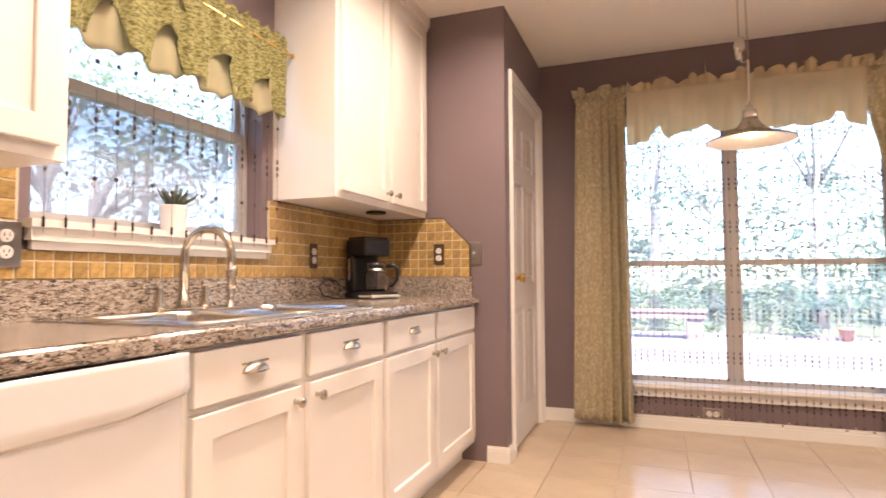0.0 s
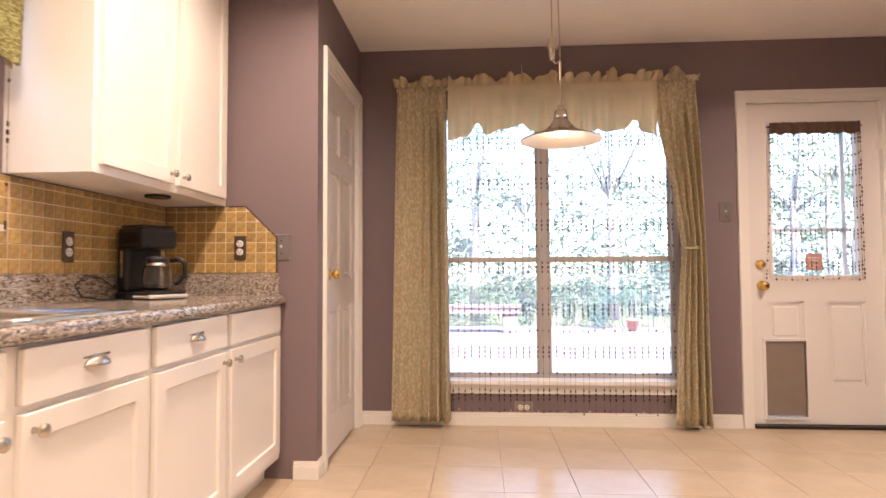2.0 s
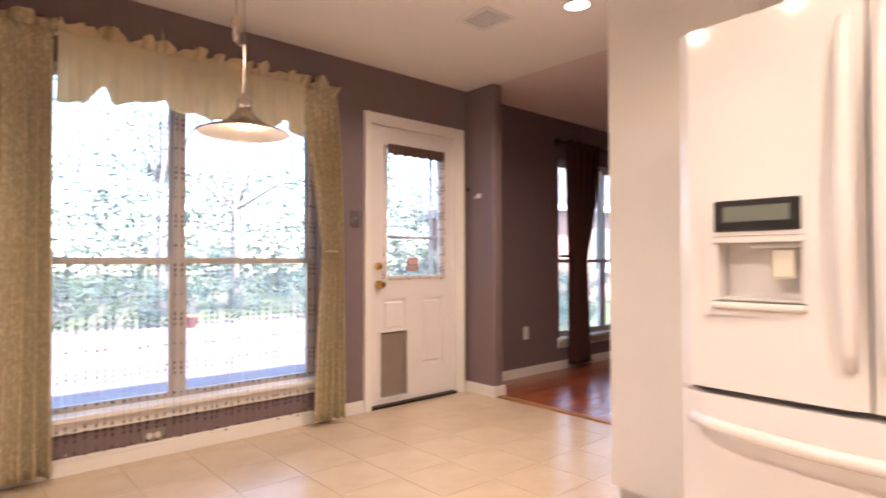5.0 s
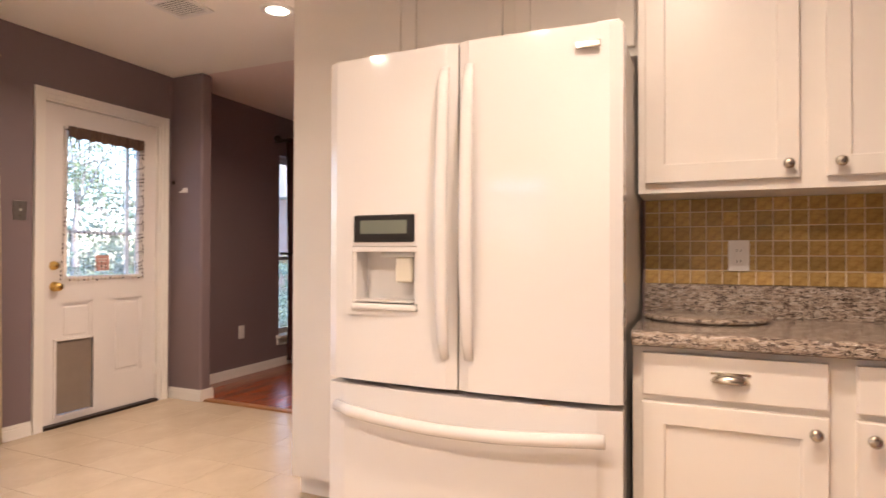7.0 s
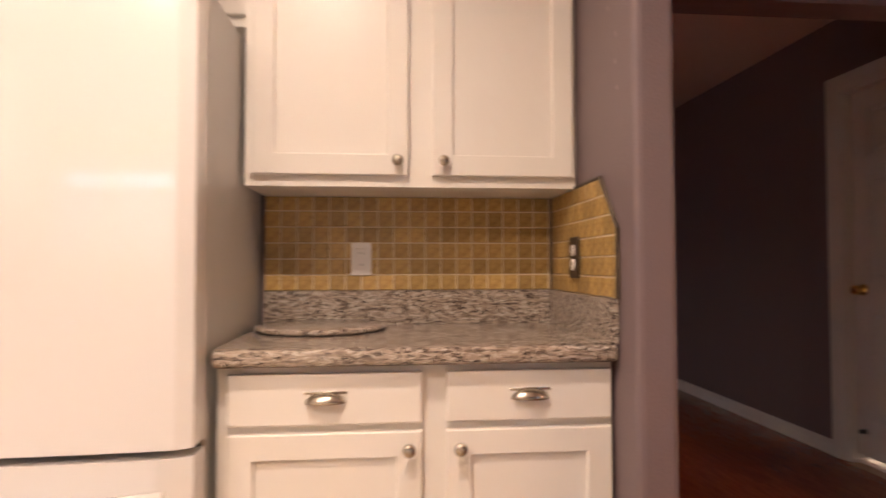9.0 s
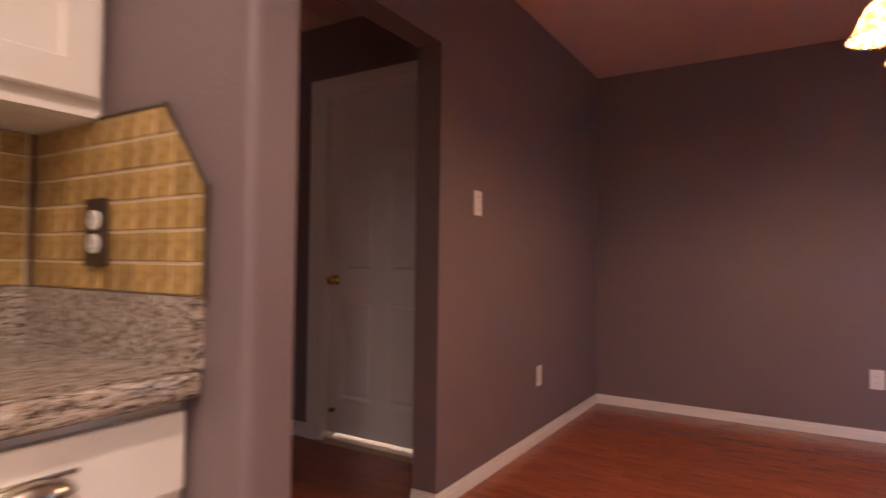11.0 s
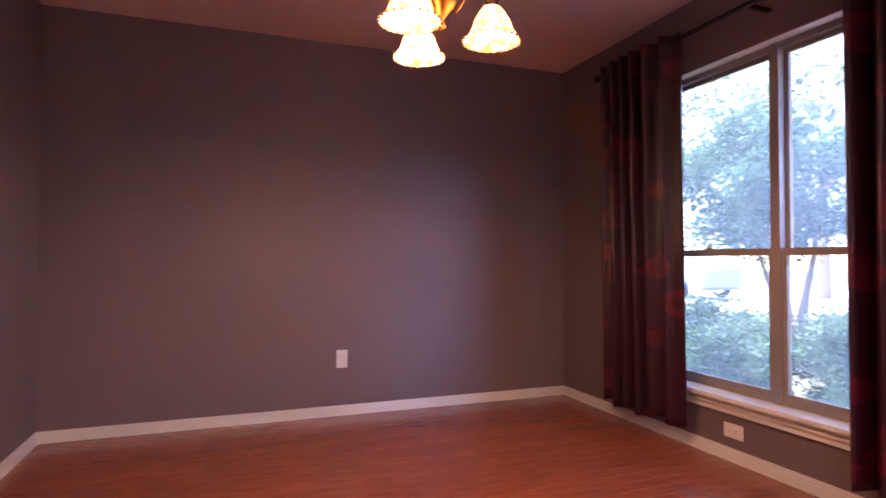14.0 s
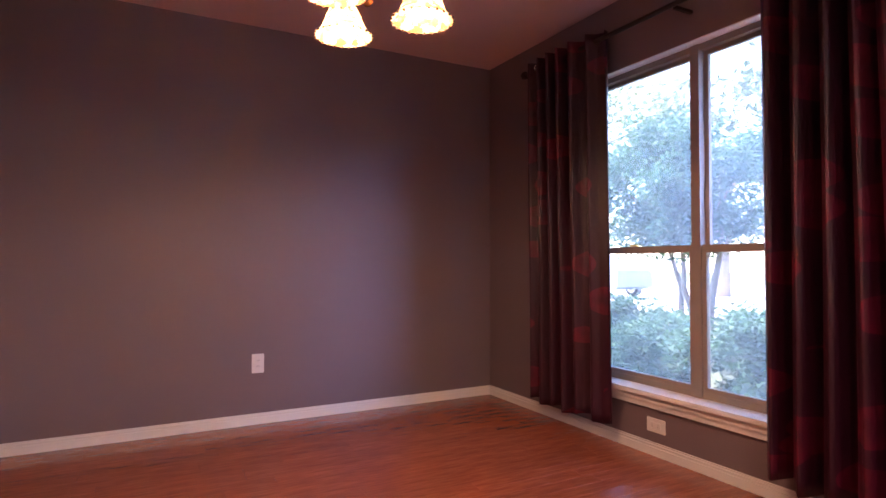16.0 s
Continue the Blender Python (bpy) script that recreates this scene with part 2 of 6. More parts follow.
def glass_material(name, rough=0.0):
    m = bpy.data.materials.new(name)
    m.use_nodes = True
    p = m.node_tree.nodes["Principled BSDF"]
    p.inputs["Base Color"].default_value = (1, 1, 1, 1)
    p.inputs["Roughness"].default_value, p.inputs["Transmission Weight"].default_value = rough, 1.0
    p.inputs["IOR"].default_value = 1.45
    return m


GLASS = glass_material("window_glass")
# glare haze put into the panes as a bluish-white translucent mix
gt = GLASS.node_tree
haze_node, haze_mix = gt.nodes.new("ShaderNodeBsdfTranslucent"), gt.nodes.new("ShaderNodeMixShader")
haze_node.inputs[0].default_value = (0.80, 0.86, 0.95, 1)
haze_mix.inputs[0].default_value = 0.11
gt.links.new(gt.nodes["Principled BSDF"].outputs[0], haze_mix.inputs[1])
gt.links.new(haze_node.outputs[0], haze_mix.inputs[2])
gt.links.new(haze_mix.outputs[0], gt.nodes["Material Output"].inputs[0])

# ---- the plan, in metres ----
XW, XE = -1.75, 1.41          # outer wall with the sink, wall behind the counter by the fridge
YB = 3.75                     # wall with the big window
PX, PY = -0.99, 2.755         # pantry closet faces
H = 2.445                     # ceiling
DS = -4.376                   # dining room's end wall
XD = -1.937                   # dining room's outer wall
DX = 1.412                    # dining room's inner wall
CT = 0.89                     # counter top
T = 0.12


def wall_with_holes(name, axis, at, thick, a0, a1, holes, mat, label, z1=H):
    """A wall along x (axis 'y': at y) or along y (axis 'x': at x), from a0 to a1, with holes (b0, b1, z0, z1)."""
    cuts = sorted({a0, a1, *[h[0] for h in holes], *[h[1] for h in holes]})
    bm = bmesh.new()
    lo, hi = min(at, at + thick), max(at, at + thick)

    def put(p, q, za, zb):
        if zb - za > 1e-4:
            if axis == "y":
                add_box(bm, p, q, lo, hi, za, zb)
            else:
                add_box(bm, lo, hi, p, q, za, zb)
    for p, q in zip(cuts, cuts[1:]):
        mid = (p + q) / 2
        hs = sorted([h for h in holes if h[0] < mid < h[1]], key=lambda h: h[2])
        z = 0.0
        for h in hs:
            put(p, q, z, h[2])
            z = h[3]
        put(p, q, z, z1)
    bmesh.ops.remove_doubles(bm, verts=bm.verts, dist=1e-5)
    return structure(name, bm, mat, label, "wall")


BW = (-0.66, 1.07, 0.265, 2.06)     # big window opening
SW = (0.80, 1.72, 1.120, 2.02)      # sink window opening, along y
DW = (-3.44, -1.82, 0.345, 2.06)     # dining window opening, along y
LW = (3.72, 5.45, 0.30, 2.06)       # living room window opening
wall_with_holes("wall_back", "y", YB, T, XW - T, 2.41, [BW, (1.47, 2.318, 0.0, 2.055)], PAINT, "mauve painted wall with a wide window and a door")
wall_with_holes("wall_outer", "x", XW, -T, -0.69, YB, [SW], PAINT, "mauve painted outer wall with a window over the sink")
wall_with_holes("wall_outer_dining", "x", XD, -T, DS - T, -0.81, [DW], PAINT, "mauve painted dining room outer wall with a wide window")
structure("wall_jog", boxes((XD - T, XW, -0.81, -0.69, 0, H)), PAINT, "short mauve wall between kitchen and dining room", "wall")
structure("wall_pantry_front", boxes((XW, PX, PY, PY + 0.10, 0, H)), PAINT, "mauve painted closet wall beside the counter", "wall")
wall_with_holes("wall_pantry_side", "x", PX, -0.10, PY + 0.10, YB, [(2.915, 3.650, 0.0, 2.055)], PAINT, "mauve closet wall with a narrow panelled door")
stub = box(2.41, 2.51, 3.435, 3.92, 0, H, 0.018, 3)
structure("wall_stub", stub, PAINT, "short rounded mauve wall end beside the back door", "wall")
wall_with_holes("wall_living", "y", 3.80, T, 2.51, 6.6, [LW], PAINT, "mauve living room wall with a tall window")
structure("wall_living_end", boxes((6.6, 6.72, -2.72, 3.92, 0, H)), PAINT, "plain mauve wall closing the living room", "wall")
structure("wall_counter", boxes((XE, XE + T, -0.665, 0.262, 0, H)), PAINT, "mauve wall behind the small counter", "wall")
structure("wall_fridge", boxes((1.66, 1.78, 0.262, 1.74, 0, H), (XE + T, 1.66, 0.20, 0.262, 0, H)), PAINT, "mauve wall behind the refrigerator", "wall")
structure("wall_end", box(0.785, DX + 0.06, -0.765, -0.668, 0, H, 0.018, 3), PAINT, "mauve wall end with rounded corners beside the counter", "wall")
wall_with_holes("wall_dining_side", "x", DX, T, DS - T, -0.77, [(-2.157, -0.86, 0.0, 1.975)], PAINT, "mauve dining room wall with a cased opening")
structure("wall_dining_end", boxes((XD, DX, DS - T, DS, 0, H)), PAINT, "plain mauve dining room end wall", "wall")
wall_with_holes("wall_hall", "y", -2.62, -T, DX + T, 6.6, [(1.715, 2.515, 0.0, 2.025)], PAINT, "dark mauve hall wall with a panelled door")
structure("wall_hall_north", boxes((XE + T, 2.40, -0.78, -0.66, 0, H)), PAINT, "mauve hall wall", "wall")
structure("wall_bath", boxes((DX + T, 3.2, -4.4, -4.3, 0, H), (3.2, 3.3, -4.4, -2.74, 0, H)), PAINT, "plain wall closing the room behind the hall door", "wall")

structure("ceiling_kitchen", boxes((XW - T, 2.46, -0.72, YB + T, H, H + 0.1)), CEIL, "cream textured kitchen ceiling", "ceiling")
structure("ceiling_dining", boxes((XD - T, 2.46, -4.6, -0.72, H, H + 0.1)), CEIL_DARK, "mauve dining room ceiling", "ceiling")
structure("ceiling_living", boxes((2.46, 6.8, -4.6, 4.0, H, H + 0.1)), CEIL_LIVING, "rose-tinted living room and hall ceiling", "ceiling")

# ---- local frames ----
LOCAL = set()


def lthing(name, m, label, category, group=""):
    """A thing built in its own frame: width along x, front at y = 0 facing -y."""
    e = new(name)
    e.empty_display_size = 0.1
    e.matrix_basis = m
    LOCAL.add(e.name)
    return tagged(e, label, category, group)


def thing(name, at, label, category, group=""):
    e = new(name)
    e.empty_display_size = 0.1
    e.matrix_basis = Matrix.Translation(at)
    return tagged(e, label, category, group)


def part(name, bm, mat, parent=None, label="", smooth=False):
    ob = new(name, finish(bm, name, mat, smooth))
    if parent:
        ob.parent = parent
        if parent.type == "EMPTY" and parent.name not in LOCAL:
            ob.matrix_parent_inverse = parent.matrix_basis.inverted()
    if label:
        ob["label"] = label
    return ob


# ---- floors (pieces are laid at the end) ----
structure("floor_kitchen", boxes((XW, 2.46, -0.72, YB + 0.1, -0.1, -0.006)), FLOOR_GROUT, "tan grout bed of the kitchen floor", "floor")
structure("floor_dining", boxes((XD, 2.46, DS, -0.72, -0.1, 0.013)), OAK_EDGE, "wooden dining room subfloor", "floor")
structure("floor_living", boxes((2.46, 6.6, -4.4, 3.80, -0.1, 0.0), (2.46, 2.461, -4.4, -2.62, -0.1, -0.006)), OAK, "red-brown polished wood living room floor", "floor")
structure("floor_bath", boxes((1.55, 3.2, -4.3, -2.64, -0.1, 0.017)), CERAMIC, "pale tiled floor behind the hall door", "floor")
structure("trim_threshold", box(2.43, 2.49, 1.74, 3.435, -0.004, 0.012, 0.005, 2), OAK_EDGE, "pale oak threshold strip", "trim")
structure("trim_threshold_dining", box(-1.1, 0.785, -0.75, -0.68, -0.004, 0.026, 0.004, 2), OAK_EDGE, "pale oak threshold strip", "trim")


def baseboard(name, axis, at, out, a0, a1, h=0.085):
    """A moulded board on a wall: at the wall's face, out: the side it stands on (+1 or -1)."""
    rows = ((0.0, h * 0.72, 0.014), (h * 0.72, h * 0.88, 0.010), (h * 0.88, h, 0.006))
    bm = bmesh.new()
    for z0, z1, d in rows:
        lo, hi = sorted((at + 0.0005 * out, at + d * out))
        if axis == "y":
            add_box(bm, a0, a1, lo, hi, z0 + 0.001, z1)
        else:
            add_box(bm, lo, hi, a0, a1, z0 + 0.001, z1)
    return structure(name, bm, TRIM, "white moulded baseboard", "baseboard")


baseboard("baseboard_back", "y", YB, -1, PX, 1.41)
baseboard("baseboard_stub", "x", 2.41, -1, 3.421, YB)
baseboard("baseboard_stub_end", "y", 3.435, -1, 2.41, 2.524)
baseboard("baseboard_pantry", "y", PY, -1, -1.10, PX + 0.014)
baseboard("baseboard_pantry_side", "x", PX, 1, PY, 2.847)
baseboard("baseboard_pantry_far", "x", PX, 1, 3.718, YB - 0.015)
baseboard("baseboard_living", "y", 3.80, -1, 2.51, 6.6)
baseboard("baseboard_dining_end", "y", DS, 1, XD, DX)
baseboard("baseboard_dining_side", "x", DX, -1, DS + 0.015, -2.143)
baseboard("baseboard_opening", "y", -2.157, 1, DX, DX + T)
baseboard("baseboard_dining_outer", "x", XD, 1, DS + 0.015, -0.81)
baseboard("baseboard_hall", "y", -2.62, 1, 2.606, 6.6)


def casing(name, axis, at, out, a0, a1, z1, w=0.062):
    """A three-sided moulded casing round an opening a0..a1 up to z1."""
    bm = bmesh.new()
    for i, j, d0, d in ((0.0, w, 0.0005, 0.011), (w * 0.45, w - 0.001, 0.011, 0.017), (w * 0.8, w - 0.002, 0.017, 0.021)):
        lo, hi = sorted((at + d0 * out, at + d * out))
        for p, q, za, zb in ((a0 - j, a0 - i, 0.001, z1 + j), (a1 + i, a1 + j, 0.001, z1 + j), (a0 - i, a1 + i, z1 + i, z1 + j)):
            if axis == "y":
                add_box(bm, p, q, lo, hi, za, zb)
            else:
                add_box(bm, lo, hi, p, q, za, zb)
    return structure(name, bm, TRIM, "white moulded door casing", "trim")


casing("trim_back_door", "y", YB, -1, 1.475, 2.313, 2.055)
casing("trim_pantry_door", "x", PX, 1, 2.920, 3.645, 2.055, 0.072)
casing("trim_hall_door", "y", -2.62, 1, 1.715, 2.515, 2.025, 0.09)
structure("trim_door_jambs", boxes((1.47, 1.484, YB, YB + T, 0, 2.055), (2.304, 2.318, YB, YB + T, 0, 2.055), (1.484, 2.304, YB, YB + T, 2.043, 2.055),
                                   (1.715, 1.727, -2.74, -2.62, 0, 2.025), (2.503, 2.515, -2.74, -2.62, 0, 2.025), (1.727, 2.503, -2.74, -2.62, 2.013, 2.025),
                                   (1.727, 2.503, -2.735, -2.7005, 1.985, 2.013), (1.727, 1.747, -2.735, -2.7005, 0.02, 1.985), (2.483, 2.503, -2.735, -2.7005, 0.02, 1.985)), TRIM, "white door jambs", "trim")
structure("trim_sill_back_door", box(1.484, 2.304, YB - 0.01, YB + 0.14, 0.0, 0.018, 0.004), BRONZE, "dark metal door threshold", "trim")


# ---- doors ----
def panel_door(name, m, w, h, cols, rows, label, holes=(), d=0.035, handle=None):
    """A door leaf with raised-edge panels; rows: (z0, z1) of the panels, cols: (x0, x1)."""
    door = lthing(name, m, label, "door")
    door["kind"] = "structure"
    bm = bmesh.new()
    xs = sorted({0.0, w, *[v for c in cols for v in c], *[v for q in holes for v in q[:2]]})
    zs = sorted({0.0, h, *[v for r in rows for v in r], *[v for q in holes for v in q[2:]]})

    def inside(x, z):
        for q in holes:
            if q[0] < x < q[1] and q[2] < z < q[3]:
                return 2
        for i, c in enumerate(cols):
            for j, r in enumerate(rows):
                if c[0] < x < c[1] and r[0] < z < r[1]:
                    return 1
        return 0
    for x0, x1 in zip(xs, xs[1:]):
        for z0, z1 in zip(zs, zs[1:]):
            if not inside((x0 + x1) / 2, (z0 + z1) / 2):
                add_box(bm, x0, x1, 0, d, z0, z1)
    bmesh.ops.remove_doubles(bm, verts=bm.verts, dist=1e-5)
    part("leaf", bm, DOOR_PAINT, door)
    for c in cols:
        for r in rows:
            z0, z1 = r
            for q in holes:
                if q[0] < (c[0] + c[1]) / 2 < q[1] and z0 < q[3] < z1:
                    z0 = q[3]
            pb = boxes((c[0], c[1], 0.014, d - 0.010, z0, z1))
            i = 0.028
            add_box(pb, c[0] + i, c[1] - i, 0.004, 0.022, z0 + i, z1 - i, 0.009, 1)
            for a in ((c[0], c[0] + 0.012, z0, z1), (c[1] - 0.012, c[1], z0, z1), (c[0], c[1], z0, z0 + 0.012), (c[0], c[1], z1 - 0.012, z1)):
                add_box(pb, a[0], a[1], 0.007, 0.016, a[2], a[3])
            part("panel", pb, DOOR_PAINT, door)
    return door


def round_knob(parent, x, z, mat, name="door_knob", y=0.0, r=0.027):
    prof = [(r * 1.15, 0), (r * 1.15, 0.006), (r * 0.45, 0.010), (r * 0.42, 0.026), (r * 0.85, 0.034), (r, 0.046), (r * 0.85, 0.058), (r * 0.3, 0.062)]
    return part(name, lathe(prof, Matrix.Translation((x, y, z)) @ Matrix.Rotation(radians(90), 4, "X"), 18), mat, parent, "", True)


def hinges(parent, x, zs, mat=TRIM):
    for z in zs:
        b = boxes((x - 0.016, x + 0.006, -0.005, 0.001, z - 0.045, z + 0.045))
        add_tube(b, [(x + 0.004, -0.008, z - 0.047), (x + 0.004, -0.008, z + 0.047)], 0.006, 8)
        part("hinge", b, mat, parent, "painted hinge")


# back door with a glazed upper half and a pet flap
bd = panel_door("door_1", Matrix.Translation((1.488, YB + 0.03, 0.022)), 0.812, 2.018, [(0.11, 0.325), (0.47, 0.70)], [(0.235, 0.76)],
                "white back door with glazed top, pet flap and beads", holes=[(0.145, 0.665, 0.925, 1.865), (0.085, 0.33, 0.045, 0.515)])
part("window_frame", boxes((0.125, 0.145, -0.012, 0.0, 0.905, 1.885), (0.665, 0.685, -0.012, 0.0, 0.905, 1.885), (0.145, 0.665, -0.012, 0.0, 0.905, 0.925), (0.145, 0.665, -0.012, 0.0, 1.865, 1.885)), DOOR_PAINT, bd)
pane = part("pane", boxes((0.145, 0.665, 0.016, 0.020, 0.925, 1.865)), GLASS, bd)
pane.visible_shadow = False
STICKER = material("faded_red_sticker", (0.60, 0.32, 0.28), 0.6, vary=0.1, scale=30)
stk = part("sticker", box(0.355, 0.455, 0.0145, 0.0158, 0.955, 1.060, 0.0006), STICKER, bd, "faded red square sticker on the glass")
for z, w in ((1.035, 0.07), (1.018, 0.05), (0.988, 0.06), (0.974, 0.04)):
    part("print_line", boxes((0.405 - w / 2, 0.405 + w / 2, 0.0138, 0.0144, z - 0.003, z + 0.003)), PLATE_WHITE, stk, "pale unreadable print")
part("storm_rail", boxes((0.145, 0.66, 0.045, 0.06, 1.20, 1.225), (0.60, 0.625, 0.045, 0.06, 0.925, 1.865)), ALUMINIUM, bd, "grey storm door rails")
pf = part("pet_door", boxes((0.07, 0.085, -0.012, 0.02, 0.03, 0.53), (0.33, 0.345, -0.012, 0.02, 0.03, 0.53), (0.085, 0.33, -0.012, 0.02, 0.03, 0.045), (0.085, 0.33, -0.012, 0.02, 0.515, 0.53)), DOOR_PAINT, bd, "white pet door frame")
FLAP = material("grey_brown_pet_flap", (0.24, 0.19, 0.155), 0.5, vary=0.12, scale=10)
part("flap", box(0.088, 0.327, 0.004, 0.010, 0.05, 0.512, 0.002), FLAP, pf, "grey-brown rubber flap")
round_knob(bd, 0.075, 0.862, BRASS)
part("deadbolt", lathe([(0.029, 0), (0.029, 0.008), (0.024, 0.016), (0.020, 0.030), (0.006, 0.032)], Matrix.Translation((0.070, 0, 0.995)) @ Matrix.Rotation(radians(90), 4, "X"), 18), BRASS, bd, "brass deadbolt", True)
hinges(bd, 0.812, (0.22, 1.0, 1.76))

# pantry door
pd = panel_door("door_2", pose(PX - 0.012, 2.931, 0.015, 0, 0, 90), 0.703, 2.025, [(0.10, 0.305), (0.398, 0.603)], [(0.20, 0.78), (0.93, 1.52), (1.62, 1.86)], "white six-panel closet door with brass knob, closed")
round_knob(pd, 0.065, 0.955, BRASS)
hinges(pd, 0.703, (0.25, 1.02, 1.78))
structure("trim_pantry_jamb", boxes((PX - 0.10, PX, 2.915, 2.928, 0, 2.055), (PX - 0.10, PX, 3.637, 3.650, 0, 2.055), (PX - 0.10, PX, 2.928, 3.637, 2.043, 2.055)), TRIM, "white closet door jamb", "trim")

# hall door, shut, with light under it
hd = panel_door("door_3", pose(2.500, -2.665, 0.048, 0, 0, 180), 0.77, 1.962, [(0.10, 0.335), (0.435, 0.67)], [(0.20, 0.78), (0.93, 1.50), (1.60, 1.86)], "white six-panel hall door in shade, closed")
round_knob(hd, 0.057, 0.887, BRASS)
part("door_stop", lathe([(0.014, 0), (0.010, 0.006), (0.011, 0.012), (0.012, 0.028), (0.004, 0.032)], Matrix.Translation((0.048, 0, 0.13)) @ Matrix.Rotation(radians(90), 4, "X"), 12), BLACK, hd, "small dark door stop")


# ---- windows ----
def double_window(name, m, w, z0, z1, rail, mat, label, mull=0.05, fr=0.035, locks=True):
    """Two double-hung sashes side by side in one frame, in a local frame with y = 0 at the room side of the frame."""
    win = lthing(name, m, label, "window")
    win["kind"] = "structure"
    part("window_frame", boxes((0, fr, 0, 0.06, z0, z1), (w - fr, w, 0, 0.06, z0, z1), (fr, w - fr, 0, 0.06, z0, z0 + fr), (fr, w - fr, 0, 0.06, z1 - fr, z1)), mat, win)
    bays = [(fr, w - fr)] if mull <= 0 else [(fr, w / 2 - mull / 2), (w / 2 + mull / 2, w - fr)]
    if mull > 0:
        part("mullion", boxes((w / 2 - mull / 2, w / 2 + mull / 2, -0.008, 0.06, z0, z1)), mat, win)
    for a, b in bays:
        s = 0.022
        part("lower_sash", boxes((a, a + s, 0.004, 0.028, z0 + fr, rail + 0.02), (b - s, b, 0.004, 0.028, z0 + fr, rail + 0.02), (a + s, b - s, 0.004, 0.028, z0 + fr, z0 + fr + s), (a + s, b - s, 0.002, 0.028, rail - 0.015, rail + 0.02)), mat, win)
        part("upper_sash", boxes((a, a + s, 0.032, 0.054, rail - 0.015, z1 - fr), (b - s, b, 0.032, 0.054, rail - 0.015, z1 - fr), (a + s, b - s, 0.032, 0.054, z1 - fr - s, z1 - fr), (a + s, b - s, 0.032, 0.054, rail - 0.015, rail + 0.016)), mat, win)
        for y, za, zb in ((0.015, z0 + fr + s, rail - 0.015), (0.043, rail + 0.016, z1 - fr - s)):
            g = part("pane", boxes((a + s, b - s, y, y + 0.003, za, zb)), GLASS, win)
            g.visible_shadow = False
        if locks:
            part("sash_lock", box((a + b) / 2 - 0.025, (a + b) / 2 + 0.025, -0.008, 0.022, rail + 0.02, rail + 0.032, 0.004), BRASS, win, "small brass sash lock")
    return win


double_window("window_1", Matrix.Translation((BW[0], YB + 0.065, 0)), BW[1] - BW[0], BW[2], BW[3], 1.055, ALUMINIUM, "wide double window with grey metal frames", locks=False)
structure("trim_window_1_sill", boxes((BW[0] - 0.05, BW[1] + 0.05, YB - 0.055, YB + 0.065, 0.268, 0.292), (BW[0] - 0.03, BW[1] + 0.03, YB - 0.02, YB - 0.0005, 0.205, 0.268), (BW[0] - 0.03, BW[1] + 0.03, YB - 0.032, YB - 0.0005, 0.245, 0.268)), TRIM, "white window stool and apron", "trim")
SCREEN = bpy.data.materials.new("grey_insect_screen")
SCREEN.use_nodes = True
st_ = SCREEN.node_tree
sa_, sb_ = st_.nodes.new("ShaderNodeBsdfTransparent"), st_.nodes.new("ShaderNodeMixShader")
st_.nodes["Principled BSDF"].inputs["Base Color"].default_value = (0.22, 0.24, 0.32, 1)
sb_.inputs[0].default_value = 0.55
st_.links.new(sa_.outputs[0], sb_.inputs[1])
st_.links.new(st_.nodes["Principled BSDF"].outputs[0], sb_.inputs[2])
st_.links.new(sb_.outputs[0], st_.nodes["Material Output"].inputs[0])
w2 = double_window("window_2", pose(XW - 0.075, SW[0], 0, 0, 0, 90), SW[1] - SW[0], 1.123, SW[3], 1.545, ALUMINIUM, "sink window with a grey metal frame", mull=0, fr=0.020, locks=False)
part("insect_screen", boxes((0.04, SW[1] - SW[0] - 0.04, 0.062, 0.0625, SW[2] + 0.03, 1.55)), SCREEN, w2, "grey mesh insect screen")
structure("trim_window_2_sill", boxes((XW - 0.075, XW + 0.055, SW[0] - 0.03, SW[1] + 0.025, 1.112, 1.132), (XW + 0.0105, XW + 0.040, SW[0] - 0.02, SW[1] + 0.012, 1.078, 1.112), (XW + 0.0105, XW + 0.026, SW[0] - 0.01, SW[1] + 0.002, 1.055, 1.078)), TRIM, "white moulded window stool over the sink", "trim")
double_window("window_3", pose(XD - 0.06, DW[0], 0, 0, 0, 90), DW[1] - DW[0], DW[2], DW[3], 1.062, FRAME_TAN, "dining room double window with tan frames")
structure("trim_window_3_sill", boxes((XD - 0.06, XD + 0.06, DW[0] - 0.05, DW[1] + 0.05, 0.325, 0.348), (XD + 0.0005, XD + 0.034, DW[0] - 0.03, DW[1] + 0.03, 0.290, 0.325), (XD + 0.0005, XD + 0.02, DW[0] - 0.03, DW[1] + 0.03, 0.258, 0.290)), TRIM, "white window stool and moulded apron", "trim")
structure("trim_window_3_reveal", boxes((XD - 0.06, XD - 0.0005, DW[1] - 0.006, DW[1] - 0.0005, 0.349, DW[3]), (XD - 0.06, XD - 0.0005, DW[0] + 0.0005, DW[0] + 0.006, 0.349, DW[3]), (XD - 0.06, XD - 0.0005, DW[0] + 0.006, DW[1] - 0.006, DW[3] - 0.006, DW[3] - 0.0005)), TRIM, "white painted dining window reveal", "trim")
double_window("window_4", Matrix.Translation((LW[0], 3.865, 0)), LW[1] - LW[0], LW[2], LW[3], 1.05, ALUMINIUM, "tall living room window")
structure("trim_window_4_sill", boxes((LW[0] - 0.04, LW[1] + 0.04, 3.745, 3.865, 0.28, 0.305), (LW[0] - 0.03, LW[1] + 0.03, 3.785, 3.7995, 0.21, 0.28)), TRIM, "white living room window stool", "trim")


